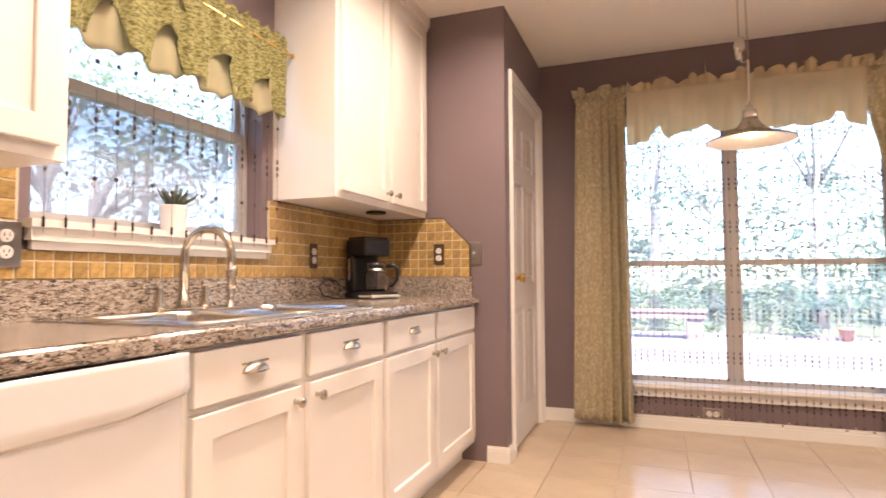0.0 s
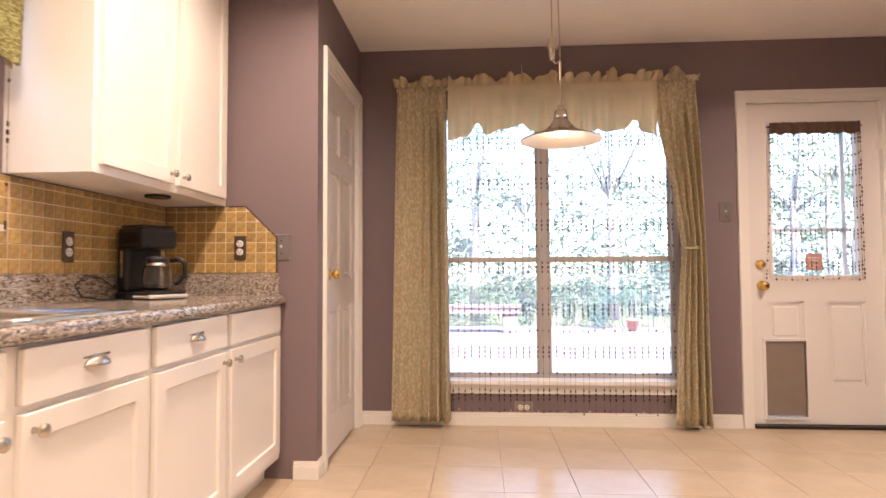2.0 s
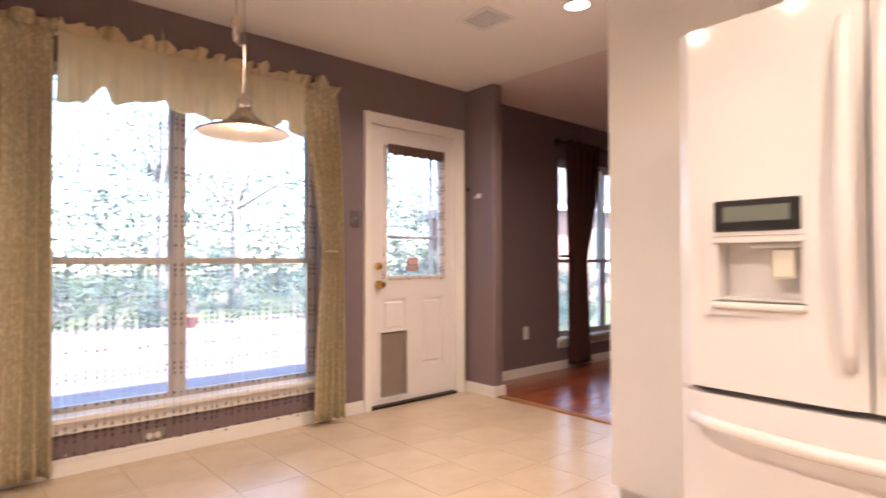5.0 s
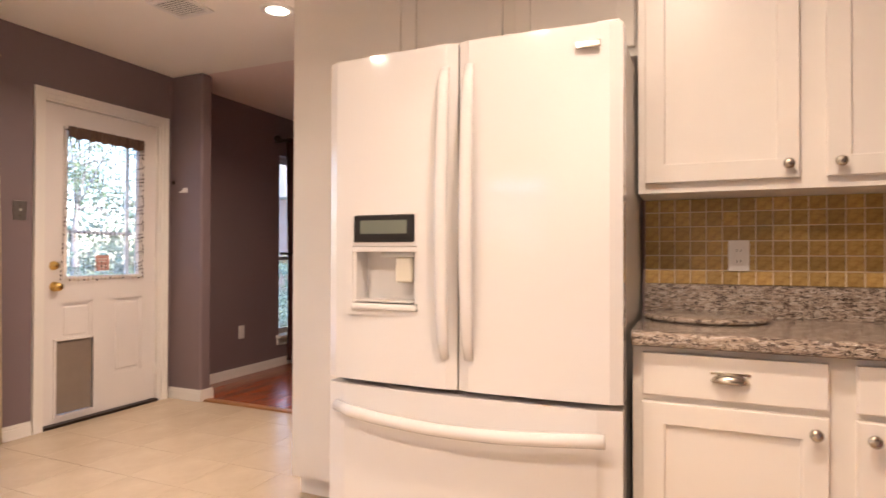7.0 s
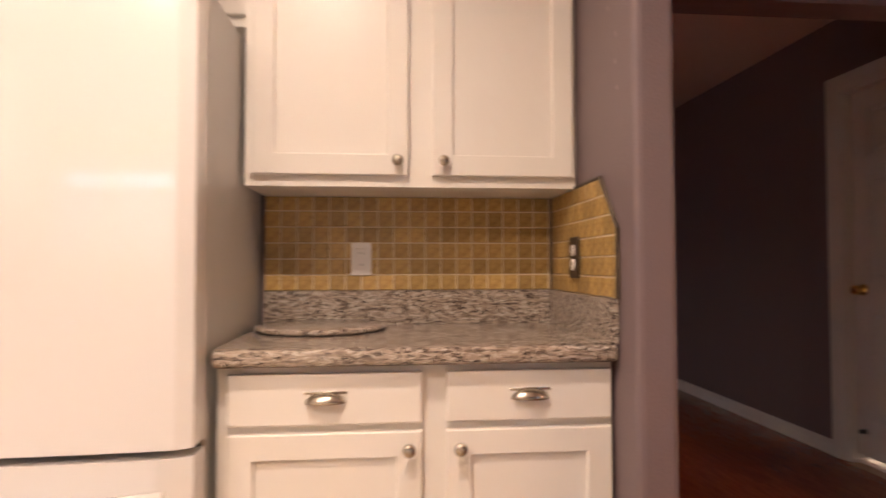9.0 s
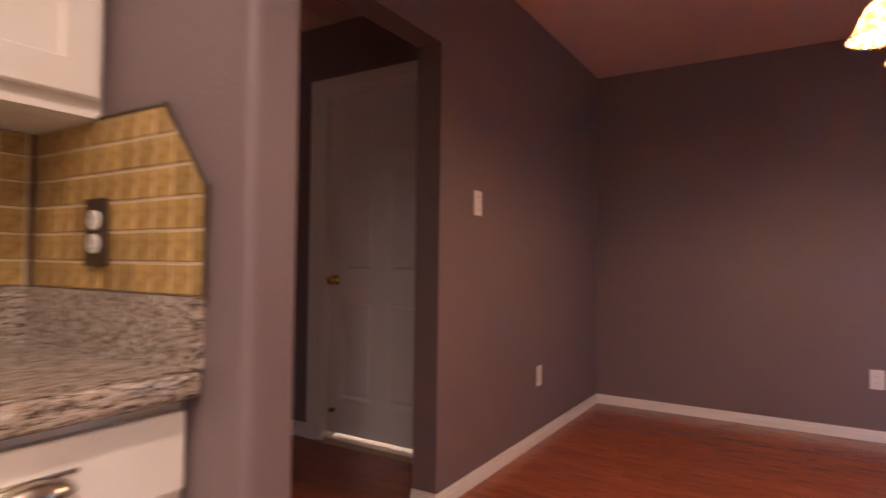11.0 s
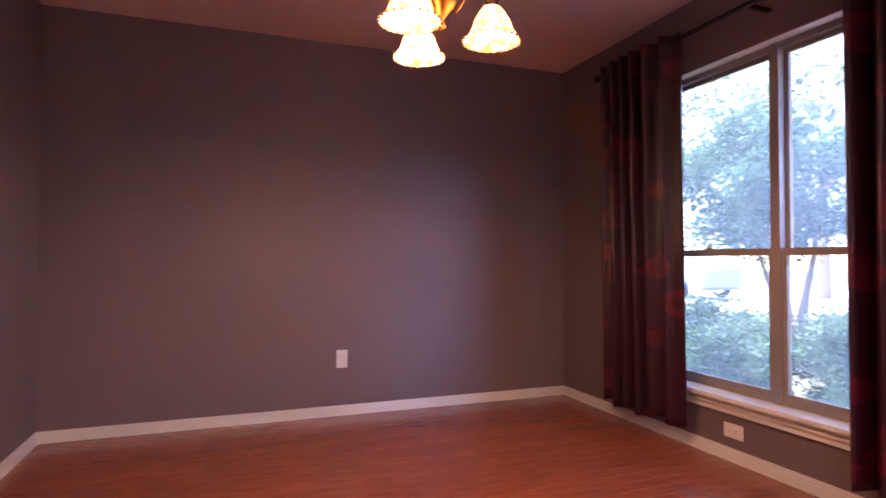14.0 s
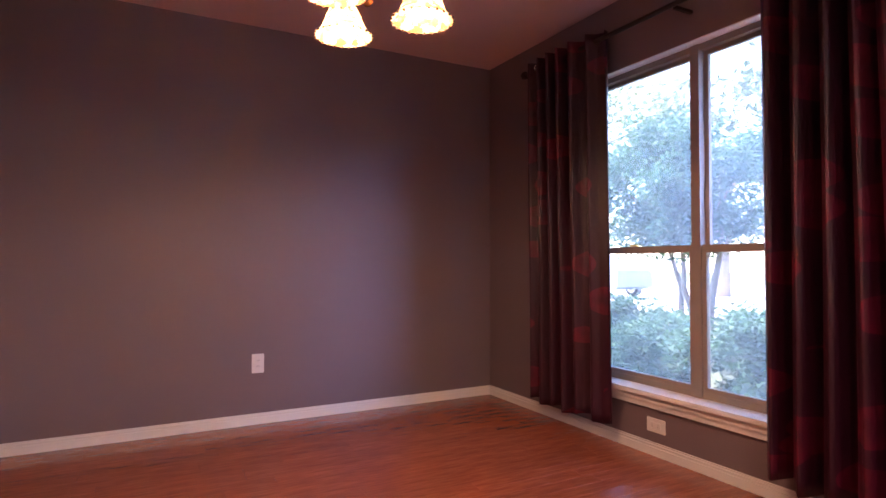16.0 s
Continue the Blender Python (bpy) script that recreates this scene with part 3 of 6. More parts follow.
# ---- cabinets ----
def shaker(parent, x0, x1, z0, z1, mat=CABINET, s=0.058, knob=None):
    """A frame-and-panel door standing proud of the cabinet's face."""
    b = bmesh.new()
    rings = []
    for q, y in ((0, -0.0005), (0, -0.0165), (0.0025, -0.019), (s - 0.0025, -0.019), (s, -0.0170), (s + 0.001, -0.0085)):
        rings.append([b.verts.new(p) for p in ((x0 + q, y, z0 + q), (x1 - q, y, z0 + q), (x1 - q, y, z1 - q), (x0 + q, y, z1 - q))])
    for p, r in zip(rings, rings[1:]):
        for i in range(4):
            b.faces.new((p[i], p[(i + 1) % 4], r[(i + 1) % 4], r[i]))
    b.faces.new(rings[-1])
    b.faces.new(rings[0][::-1])
    d = part("door", b, mat, parent)
    if knob:
        kx, kz = knob
        prof = [(0.008, 0), (0.006, 0.004), (0.0055, 0.012), (0.012, 0.016), (0.0155, 0.021), (0.0145, 0.027), (0.006, 0.030)]
        part("knob", lathe(prof, Matrix.Translation((kx, -0.019, kz)) @ Matrix.Rotation(radians(90), 4, "X"), 16), NICKEL, d, "brushed nickel knob", True)
    return d


def cup_pull(parent, x, z):
    b = bmesh.new()
    bmesh.ops.create_uvsphere(b, u_segments=20, v_segments=14, radius=1)
    bmesh.ops.delete(b, geom=[v for v in b.verts if v.co.z < -0.12 or v.co.y > 0.05], context="VERTS")
    for v in b.verts:
        v.co = Vector((x + v.co.x * 0.046, -0.0185 + v.co.y * 0.024, z - 0.006 + v.co.z * 0.024))
    bmesh.ops.solidify(b, geom=b.faces[:], thickness=0.0018)
    add_box(b, x - 0.048, x + 0.048, -0.0215, -0.0185, z + 0.014, z + 0.020, 0.001)
    return part("cup_pull", b, NICKEL, parent, "brushed nickel cup pull", True)


def drawer(parent, x0, x1, z0, z1, cup=True):
    d = part("drawer", box(x0, x1, -0.019, -0.0005, z0, z1, 0.004, 2), CABINET, parent)
    if cup:
        cup_pull(d, (x0 + x1) / 2, (z0 + z1) / 2 - 0.002)
    return d


def base_cabinet(m, w, bays, label, depth=0.565, top=0.835, zd=(0.135, 0.685), zw=(0.702, 0.822)):
    c = lthing("base_cabinet", m, label, "cabinet", "base cabinets")
    part("body", boxes((0, w, 0, depth, 0.10, top)), CABINET, c)
    part("toe_kick", boxes((0, w, 0.07, depth, 0.001, 0.10)), CABINET, c, "recessed white toe kick")
    for x0, x1, knob, cup in bays:
        drawer(c, x0, x1, zw[0], zw[1], cup)
        shaker(c, x0, x1, zd[0], zd[1], knob=((x0 + 0.03 if knob == "l" else x1 - 0.03), zd[1] - 0.038))
    return c


FX = -1.172
base_cabinet(pose(FX, 0.722, 0, 0, 0, 90), 0.930, [(0.030, 0.418, "r", True), (0.462, 0.910, "l", True)], "white sink cabinet with nickel pulls", top=0.828)
base_cabinet(pose(FX, 1.654, 0, 0, 0, 90), 1.098, [(0.020, 0.486, "r", True), (0.526, 1.060, "l", False)], "white base cabinet beside the closet wall", top=0.828)
base_cabinet(pose(FX, -0.80, 0, 0, 0, 90), 0.905, [(0.62, 0.89, "r", False)], "white corner base cabinet", top=0.828)
FR = 0.918
base_cabinet(pose(FR, 0.250, 0, 0, 0, -90), 0.912, [(0.025, 0.458, "r", True), (0.515, 0.905, "l", True)], "white base cabinet beside the refrigerator", top=0.842, zd=(0.135, 0.694), zw=(0.712, 0.828), depth=0.56)


def upper_cabinet(m, w, z0, z1, bays, label, depth=0.305):
    c = lthing("upper_cabinet", m, label, "cabinet", "upper cabinets")
    part("body", boxes((0, w, 0, depth, z0, z1)), CABINET, c)
    for x0, x1, knob in bays:
        shaker(c, x0, x1, z0 + 0.030, z1 - 0.085, knob=None if not knob else ((x0 + 0.03 if knob == "l" else x1 - 0.03), z0 + 0.068))
    b = boxes((-0.0, w, -0.030, 0.0, z1 - 0.055, z1 - 0.002))
    add_box(b, 0, w, -0.018, 0.0, z1 - 0.075, z1 - 0.055)
    part("crown", b, CABINET, c, "white crown moulding")
    return c


UX = -1.447
u1 = upper_cabinet(pose(UX, 1.79, 0, 0, 0, 90), 0.962, 1.305, H - 0.003, [(0.03, 0.465, "r"), (0.500, 0.935, "l")], "tall white upper cabinet above the coffee maker", depth=abs(XW - UX) - 0.001)
part("under_light", lathe([(0.05, 0), (0.05, 0.010), (0.035, 0.012)], Matrix.Translation((0.55, 0.10, 1.2925)), 20), BRONZE, u1, "small dark under-cabinet puck lamp")
upper_cabinet(pose(UX, -0.25, 0, 0, 0, 90), 0.925, 1.235, H - 0.003, [(0.03, 0.45, "r"), (0.49, 0.90, "l")], "white upper cabinet at the edge of the sink window", depth=abs(XW - UX) - 0.001)
upper_cabinet(pose(1.168, 0.256, 0, 0, 0, -90), 0.918, 1.288, H - 0.003, [(0.022, 0.442, "r"), (0.508, 0.905, "l")], "white upper cabinet over the small counter", depth=XE - 1.169)
of = upper_cabinet(pose(1.335, 1.205, 0, 0, 0, -90), 0.943, 1.79, H - 0.003, [(0.02, 0.445, ""), (0.495, 0.925, "")], "white cabinet above the refrigerator", depth=0.324)
tall = lthing("tall_cabinet", pose(1.335, 1.748, 0, 0, 0, -90), "tall plain white cabinet beside the refrigerator", "cabinet")
part("body", boxes((0, 0.541, 0, 0.324, 0.10, H - 0.003)), CABINET, tall)
part("toe_kick", boxes((0.0, 0.541, 0.065, 0.324, 0.001, 0.10)), CABINET, tall)

# ---- dishwasher ----
dw = lthing("dishwasher", pose(FX + 0.004, 0.108, 0, 0, 0, 90), "white built-in dishwasher with a curved handle ledge", "dishwasher")
part("door", box(0.004, 0.608, -0.022, 0.55, 0.12, 0.742, 0.006, 2), APPLIANCE, dw)
def dw_ledge(u, v):
    low = 0.722 + 0.020 * max(0.0, 2 * u - 1.55) / 0.45
    q = min(1.0, v / 0.16)
    return Vector((0.004 + 0.604 * u, -0.025 - 0.015 * q * q * (3 - 2 * q) + 0.004 * v, low + (0.829 - low) * v))
part("control_panel", sheet(24, 10, dw_ledge, 0.012), APPLIANCE, dw, "white bowed handle panel", True)
part("body", boxes((0.006, 0.606, -0.005, 0.55, 0.745, 0.815)), APPLIANCE, dw)
part("kick_plate", boxes((0.006, 0.606, 0.05, 0.06, 0.002, 0.12)), APPLIANCE, dw)
part("indicator", boxes((0.55, 0.556, -0.030, -0.026, 0.79, 0.793)), APPLIANCE_GREY, dw)

# ---- worktops ----
CL, CR = 0.872, 0.887
SK = (-1.690, -1.200, 0.80, 1.60)   # sink cut-out
wt = thing("worktop", (-1.45, 1.0, 0.83), "speckled brown granite worktop with rounded front edge", "worktop")
EX = -1.138
b = boxes((XW + 0.001, SK[0], -0.19, PY - 0.001, CL - 0.04, CL), (SK[1], EX - 0.02, -0.19, PY - 0.001, CL - 0.04, CL), (SK[0], SK[1], -0.19, SK[2], CL - 0.04, CL), (SK[0], SK[1], SK[3], PY - 0.001, CL - 0.04, CL))
add_box(b, EX - 0.02, EX, -0.19, PY - 0.001, CL - 0.04, CL, 0.013, 3)
part("slab", b, GRANITE, wt)
part("upstand", boxes((XW + 0.001, XW + 0.020, -0.19, PY - 0.022, CL, CL + 0.105)), GRANITE, wt)
part("end_upstand", boxes((XW + 0.001, -1.175, PY - 0.021, PY - 0.001, CL, CL + 0.105)), GRANITE, wt)
wt = thing("worktop", (1.2, -0.2, 0.85), "speckled granite worktop beside the refrigerator", "worktop")
b = boxes((0.890, XE - 0.001, -0.664, 0.252, CR - 0.04, CR))
add_box(b, 0.868, 0.890, -0.664, 0.252, CR - 0.04, CR, 0.013, 3)
part("slab", b, GRANITE, wt)
part("upstand", boxes((XE - 0.021, XE - 0.001, -0.643, 0.252, CR, CR + 0.105)), GRANITE, wt)
part("end_upstand", boxes((0.875, XE - 0.001, -0.664, -0.644, CR, CR + 0.105)), GRANITE, wt)
# peninsula between kitchen and dining room
pn = lthing("peninsula_cabinet", pose(-0.02, -0.255, 0, 0, 0, 180), "white peninsula base cabinet under granite", "cabinet")
part("body", boxes((0.0, 1.145, 0, 0.52, 0.10, 0.828)), CABINET, pn)
part("toe_kick", boxes((0.02, 1.145, 0.06, 0.50, 0.001, 0.10)), CABINET, pn)
wt = thing("worktop", (-0.6, -0.5, 0.85), "speckled granite peninsula top with rounded corners", "worktop")
b = bmesh.new()
pts = []
for cx, cy, a0 in ((-0.025, -0.280, 0), (-1.10, -0.250, None), (-1.10, -0.80, None), (-0.025, -0.755, -90)):
    if a0 is None:
        pts.append((cx, -0.225 if cy > -0.5 else -0.81))
    else:
        pts += [(cx + 0.055 * math.cos(radians(a)), cy + 0.055 * math.sin(radians(a))) for a in range(a0, a0 + 91, 15)]
f = b.faces.new([b.verts.new((x, y, CL - 0.04)) for x, y in pts])
r = bmesh.ops.extrude_face_region(b, geom=[f])
for v in [g for g in r["geom"] if isinstance(g, bmesh.types.BMVert)]:
    v.co.z += 0.04
bmesh.ops.bevel(b, geom=[e for e in b.edges if abs(e.verts[0].co.z - e.verts[1].co.z) < 1e-6 and e.verts[0].co.x > -1.05], offset=0.012, segments=3, affect="EDGES", profile=0.5)
part("slab", b, GRANITE, wt)

# ---- refrigerator ----
fr = thing("refrigerator", (1.2, 0.72, 0), "glossy white french-door refrigerator with bottom freezer", "refrigerator")
F0, F1, FS, FXF = 0.264, 1.180, 0.722, 0.795


def fridge_door(y0, y1, z0, z1, hole=None):
    b = bmesh.new()
    n = 14
    ys = sorted({y0 + (y1 - y0) * i / n for i in range(n + 1)} | (set(hole[:2]) if hole else set()))
    zs = sorted({z0, z1} | (set(hole[2:]) if hole else set()))
    yc, hw = 0.722, 0.460
    g = {}
    for y in ys:
        for z in zs:
            e = 0.012 * max(0.0, 1 - min(y - y0, y1 - y) / 0.02) ** 2
            g[y, z] = b.verts.new((FXF - 0.020 * (1 - ((y - yc) / hw) ** 2) + e, y, z))
    for p, q in zip(ys, ys[1:]):
        for s, t in zip(zs, zs[1:]):
            if hole and hole[0] <= p and q <= hole[1] and hole[2] <= s and t <= hole[3]:
                continue
            b.faces.new((g[p, s], g[q, s], g[q, t], g[p, t]))
    r = bmesh.ops.extrude_face_region(b, geom=b.faces[:])
    for v in [k for k in r["geom"] if isinstance(k, bmesh.types.BMVert)]:
        v.co.x = 0.875
    return b


DH = (0.850, 1.078, 0.922, 1.222)
part("left_door", fridge_door(FS + 0.003, F1, 0.700, 1.710, DH), APPLIANCE, fr)
part("right_door", fridge_door(F0, FS - 0.003, 0.700, 1.710), APPLIANCE, fr)
part("freezer_drawer", fridge_door(F0, F1, 0.075, 0.682), APPLIANCE, fr)
part("body", boxes((0.885, 1.625, F0 + 0.004, F1 - 0.004, 0.03, 1.693)), APPLIANCE_GREY, fr, "pale grey cabinet sides")
part("gasket", boxes((0.876, 0.885, F0 + 0.01, F1 - 0.01, 0.08, 1.69)), BLACK, fr, "dark door gasket")
for y in (F0 + 0.04, F1 - 0.04):
    part("hinge_cover", box(0.82, 0.93, y - 0.03, y + 0.03, 1.7105, 1.726, 0.004), APPLIANCE, fr)
part("foot_grille", boxes((0.86, 0.885, F0 + 0.02, F1 - 0.02, 0.0, 0.07)), APPLIANCE_GREY, fr)


def flat_handle(y, z0, z1):
    """A broad, shallow bow of oval section standing off the door."""
    b = bmesh.new()
    n, m = 18, 14
    rings = []
    for i in range(n + 1):
        q = i / n
        e = math.sin(math.pi * q) ** 0.45 if 0 < i < n else 0.0
        w, d = 0.013 + 0.007 * e, 0.008 + 0.004 * e
        cx = 0.774 - 0.034 * e
        rings.append([b.verts.new((cx + d * math.cos(2 * math.pi * k / m), y + w * math.sin(2 * math.pi * k / m), z0 + (z1 - z0) * q)) for k in range(m)])
    for p, q in zip(rings, rings[1:]):
        for k in range(m):
            b.faces.new((p[k], p[(k + 1) % m], q[(k + 1) % m], q[k]))
    b.faces.new(rings[0][::-1])
    b.faces.new(rings[-1])
    return b


for y in (FS + 0.038, FS - 0.038):
    part("handle", flat_handle(y, 0.790, 1.640), APPLIANCE, fr, "white bar handle", True)
pts = [(0.778, F0 + 0.04 + 0.83 * i / 12, 0.615 - 0.022 * math.sin(math.pi * i / 12)) for i in range(13)]
pts = [(x - 0.045 * math.sin(math.pi * min(1, max(0.08, i / 12))) ** 0.35, y, z) for i, (x, y, z) in enumerate(pts)]
part("freezer_handle", tube(pts, 0.019, 12), APPLIANCE, fr, "white bowed freezer handle", True)
dp = part("dispenser", boxes((0.850, 0.856, DH[0], DH[1], DH[2], DH[3])), APPLIANCE, fr, "white water and ice dispenser")
for y in (DH[0], DH[1] - 0.012):
    part("recess_side", boxes((0.782, 0.85, y, y + 0.012, DH[2] + 0.022, 1.100)), APPLIANCE, dp)
part("ledge", box(0.764, 0.85, DH[0], DH[1], DH[2], DH[2] + 0.020, 0.008, 3), APPLIANCE, dp)
part("recess_top", box(0.776, 0.85, DH[0], DH[1], 1.100, 1.118, 0.003, 2), APPLIANCE, dp)
part("panel", boxes((0.774, 0.80, DH[0], DH[1], 1.1185, DH[3])), APPLIANCE, dp)
part("display", box(0.768, 0.776, DH[0] + 0.008, DH[1] - 0.008, 1.130, 1.214, 0.004), BLACK, dp, "black glossy control panel")
part("screen", boxes((0.7668, 0.768, 0.882, 1.044, 1.156, 1.197)), LCD, dp, "dim grey-green display")
part("chute", box(0.790, 0.845, 0.868, 0.985, 1.084, 1.102, 0.006, 2), APPLIANCE_GREY, dp, "grey ice chute")
part("paddle", box(0.800, 0.822, 0.880, 0.938, 1.006, 1.085, 0.006, 2), APPLIANCE_CREAM, dp, "grey dispenser paddle")
part("bezel", boxes((0.7765, 0.790, DH[0] - 0.022, DH[0], 0.905, 1.246), (0.7775, 0.792, DH[1], DH[1] + 0.022, 0.905, 1.246), (0.7765, 0.790, DH[0], DH[1], 0.905, DH[2]), (0.7765, 0.790, DH[0], DH[1], DH[3], 1.246)), APPLIANCE, dp, "white dispenser bezel")
part("drip_tray", box(0.774, 0.848, DH[0] + 0.014, DH[1] - 0.014, DH[2] + 0.0225, DH[2] + 0.030, 0.003), APPLIANCE_GREY, dp)
part("badge", box(0.7735, 0.7815, 0.318, 0.382, 1.642, 1.660, 0.001), STEEL, fr, "plain silver badge")

# ---- pendant, cans, vent, chandelier ----
pl = thing("pendant_lamp", (0.195, 2.88, H), "brushed nickel pendant lamp with a wide white-lined cone shade, lit", "lamp")
SHADE_IN = material("white_enamel_shade", (0.85, 0.80, 0.74), 0.4, vary=0.03)
BULB = glow("lit_bulb", (1.0, 0.72, 0.42), 5)
cone = [(0.020, 0.150), (0.030, 0.146), (0.031, 0.108), (0.036, 0.100), (0.050, 0.080), (0.078, 0.052), (0.120, 0.030), (0.170, 0.014), (0.198, 0.002), (0.200, 0.0)]
M0 = Matrix.Translation((0.195, 2.88, 1.626))
part("shade", lathe(cone[::-1], M0, 48, False), NICKEL, pl, "brushed nickel outer cone", True)
part("shade_lining", lathe([(r - 0.004, z - 0.003) for r, z in cone[2:]][::-1], M0, 48, False), SHADE_IN, pl, "white shade lining", True)
part("cap", lathe([(0.036, 0.100), (0.033, 0.118), (0.033, 0.130), (0.026, 0.138), (0.024, 0.152), (0.014, 0.160), (0.016, 0.172), (0.006, 0.180)], M0, 24), NICKEL, pl, "", True)
part("bulb", lathe([(0.004, 0.015), (0.022, 0.022), (0.030, 0.042), (0.024, 0.066), (0.014, 0.085), (0.013, 0.10)], M0, 16), BULB, pl, "glowing bulb", True)
part("stem", tube([(0.195, 2.88, 1.79), (0.195, 2.88, 2.02)], 0.006, 8), NICKEL, pl)
part("counterweight", lathe([(0.006, 0), (0.016, 0.006), (0.026, 0.05), (0.028, 0.075), (0.020, 0.100), (0.022, 0.106), (0.010, 0.115)], Matrix.Translation((0.160, 2.88, 2.025)), 20), NICKEL, pl, "", True)
part("pulley_arm", tube([(0.160, 2.88, 2.032), (0.172, 2.88, 2.012), (0.195, 2.88, 2.022), (0.197, 2.88, 2.05)], 0.004, 8), NICKEL, pl)
part("cord", tube([(0.158, 2.88, 2.13), (0.154, 2.88, H - 0.03)], 0.003, 6), NICKEL, pl)
part("cord", tube([(0.196, 2.88, 2.04), (0.188, 2.88, H - 0.03)], 0.003, 6), NICKEL, pl)
part("canopy", lathe([(0.018, -0.040), (0.050, -0.026), (0.066, -0.012), (0.068, -0.001)], Matrix.Translation((0.17, 2.88, H)), 28), NICKEL, pl, "", True)

CAN_GLOW = glow("lit_can_lens", (1.0, 0.88, 0.72), 2.5)


def can_light(cx, cy):
    c = thing("recessed_light", (cx, cy, H), "round recessed ceiling light, lit", "lamp", "recessed lights")
    part("trim_ring", lathe([(0.062, -0.001), (0.062, -0.008), (0.092, -0.006), (0.095, -0.001)], Matrix.Translation((cx, cy, H)), 32, False), TRIM, c, "", True)
    part("lens", lathe([(0.050, -0.0045), (0.062, -0.003)], Matrix.Translation((cx, cy, H)), 32), CAN_GLOW, c, "glowing lens")


# the fourth fixture is assumed too, built round its added lamp
for cx, cy in CANS:
    can_light(cx, cy)

vt = thing("ceiling_vent", (1.51, 2.65, H), "white louvred ceiling air vent", "vent")
part("frame", boxes((1.395, 1.63, 2.53, 2.555, H - 0.010, H - 0.001), (1.395, 1.63, 2.755, 2.78, H - 0.010, H - 0.001), (1.395, 1.42, 2.555, 2.755, H - 0.010, H - 0.001), (1.605, 1.63, 2.555, 2.755, H - 0.010, H - 0.001)), TRIM, vt)
# no hole here: a near-black plate carries the duct's shade
part("backing", boxes((1.42, 1.605, 2.555, 2.755, H - 0.003, H - 0.001)), SLOT, vt, "near-black plate standing for the shaded duct")
for i in range(9):
    x = 1.43 + i * 0.0205
    sb = bmesh.new()
    add_box(sb, -0.0042, 0.0042, 2.555, 2.755, -0.0008, 0.0008)
    bmesh.ops.transform(sb, matrix=Matrix.Translation((x, 0, H - 0.008)) @ Matrix.Rotation(radians(55), 4, "Y"), verts=sb.verts)
    part("slat", sb, TRIM, vt)

ch = thing("chandelier", (-0.225, -2.415, H), "brass chandelier with lit jewelled glass bell shades", "chandelier")
AMBER = ramp_material("jewelled_glass", [(0.25, (0.40, 0.17, 0.03)), (0.38, (0.72, 0.46, 0.16)), (0.6, (0.85, 0.68, 0.40)), (0.9, (0.22, 0.09, 0.02))], 60, 0.3, "cell")
ap = AMBER.node_tree.nodes["Principled BSDF"]
AMBER.node_tree.links.new(ap.inputs["Base Color"].links[0].from_socket, ap.inputs["Emission Color"])
ap.inputs["Emission Strength"].default_value = 0.05
tl_, mx_ = AMBER.node_tree.nodes.new("ShaderNodeBsdfTranslucent"), AMBER.node_tree.nodes.new("ShaderNodeMixShader")
AMBER.node_tree.links.new(ap.inputs["Base Color"].links[0].from_socket, tl_.inputs[0])
mx_.inputs[0].default_value = 0.50
AMBER.node_tree.links.new(ap.outputs[0], mx_.inputs[1])
AMBER.node_tree.links.new(tl_.outputs[0], mx_.inputs[2])
AMBER.node_tree.links.new(mx_.outputs[0], AMBER.node_tree.nodes["Material Output"].inputs[0])
LEAD = material("dark_lead_edge", (0.10, 0.06, 0.04), 0.5, 0.6, vary=0.3, scale=60)
HUB = (-0.225, -2.415)
SHADES = [(-0.085, -2.300, 1.747), (-0.215, -2.610, 1.757), (-0.375, -2.335, 1.738)]
for sx, sy, sz in SHADES:
    m = Matrix.Translation((sx, sy, sz))
    prof = [(0.096, 0.0), (0.088, 0.008), (0.075, 0.024), (0.066, 0.044), (0.058, 0.068), (0.045, 0.092), (0.031, 0.110), (0.016, 0.118)]
    sh = part("shade", lathe(prof, m, 32, False), AMBER, ch, "glowing amber jewelled bell shade", True)
    part("bulb", lathe([(0.003, 0.028), (0.018, 0.036), (0.024, 0.052), (0.018, 0.074), (0.012, 0.095)], m, 14), BULB, sh, "glowing bulb", True)
    eb = bmesh.new()
    for i in range(24):
        a = 2 * math.pi * i / 24
        r = bmesh.ops.create_icosphere(eb, subdivisions=1, radius=0.0055)
        bmesh.ops.transform(eb, matrix=Matrix.Translation((sx + 0.0955 * math.cos(a), sy + 0.0955 * math.sin(a), sz)), verts=r["verts"])
    for rr_, zz_ in ((0.0757, 0.024), (0.0667, 0.044), (0.0587, 0.068)):
        n = 24
        add_tube(eb, [(sx + rr_ * math.cos(2 * math.pi * i / n), sy + rr_ * math.sin(2 * math.pi * i / n), sz + zz_) for i in range(n + 1)], 0.0014, 5)
    part("scalloped_edge", eb, LEAD, sh, "dark scalloped lead edge", True)
    part("socket", lathe([(0.022, 0.114), (0.025, 0.140), (0.018, 0.185), (0.011, 0.215)], m, 16), BRONZE, ch, "", True)
    d = Vector((sx - HUB[0], sy - HUB[1], 0))
    pts = [Vector((HUB[0], HUB[1], 1.85)) + d * t + Vector((0, 0, z)) for t, z in ((0.0, 0.02), (0.3, -0.01), (0.6, 0.07), (0.85, 0.16), (1.0, sz + 0.25 - 1.85), (1.0, sz + 0.20 - 1.85))]
    part("arm", tube(pts, 0.006, 8), DARK_BRASS, ch, "curved brass arm", True)
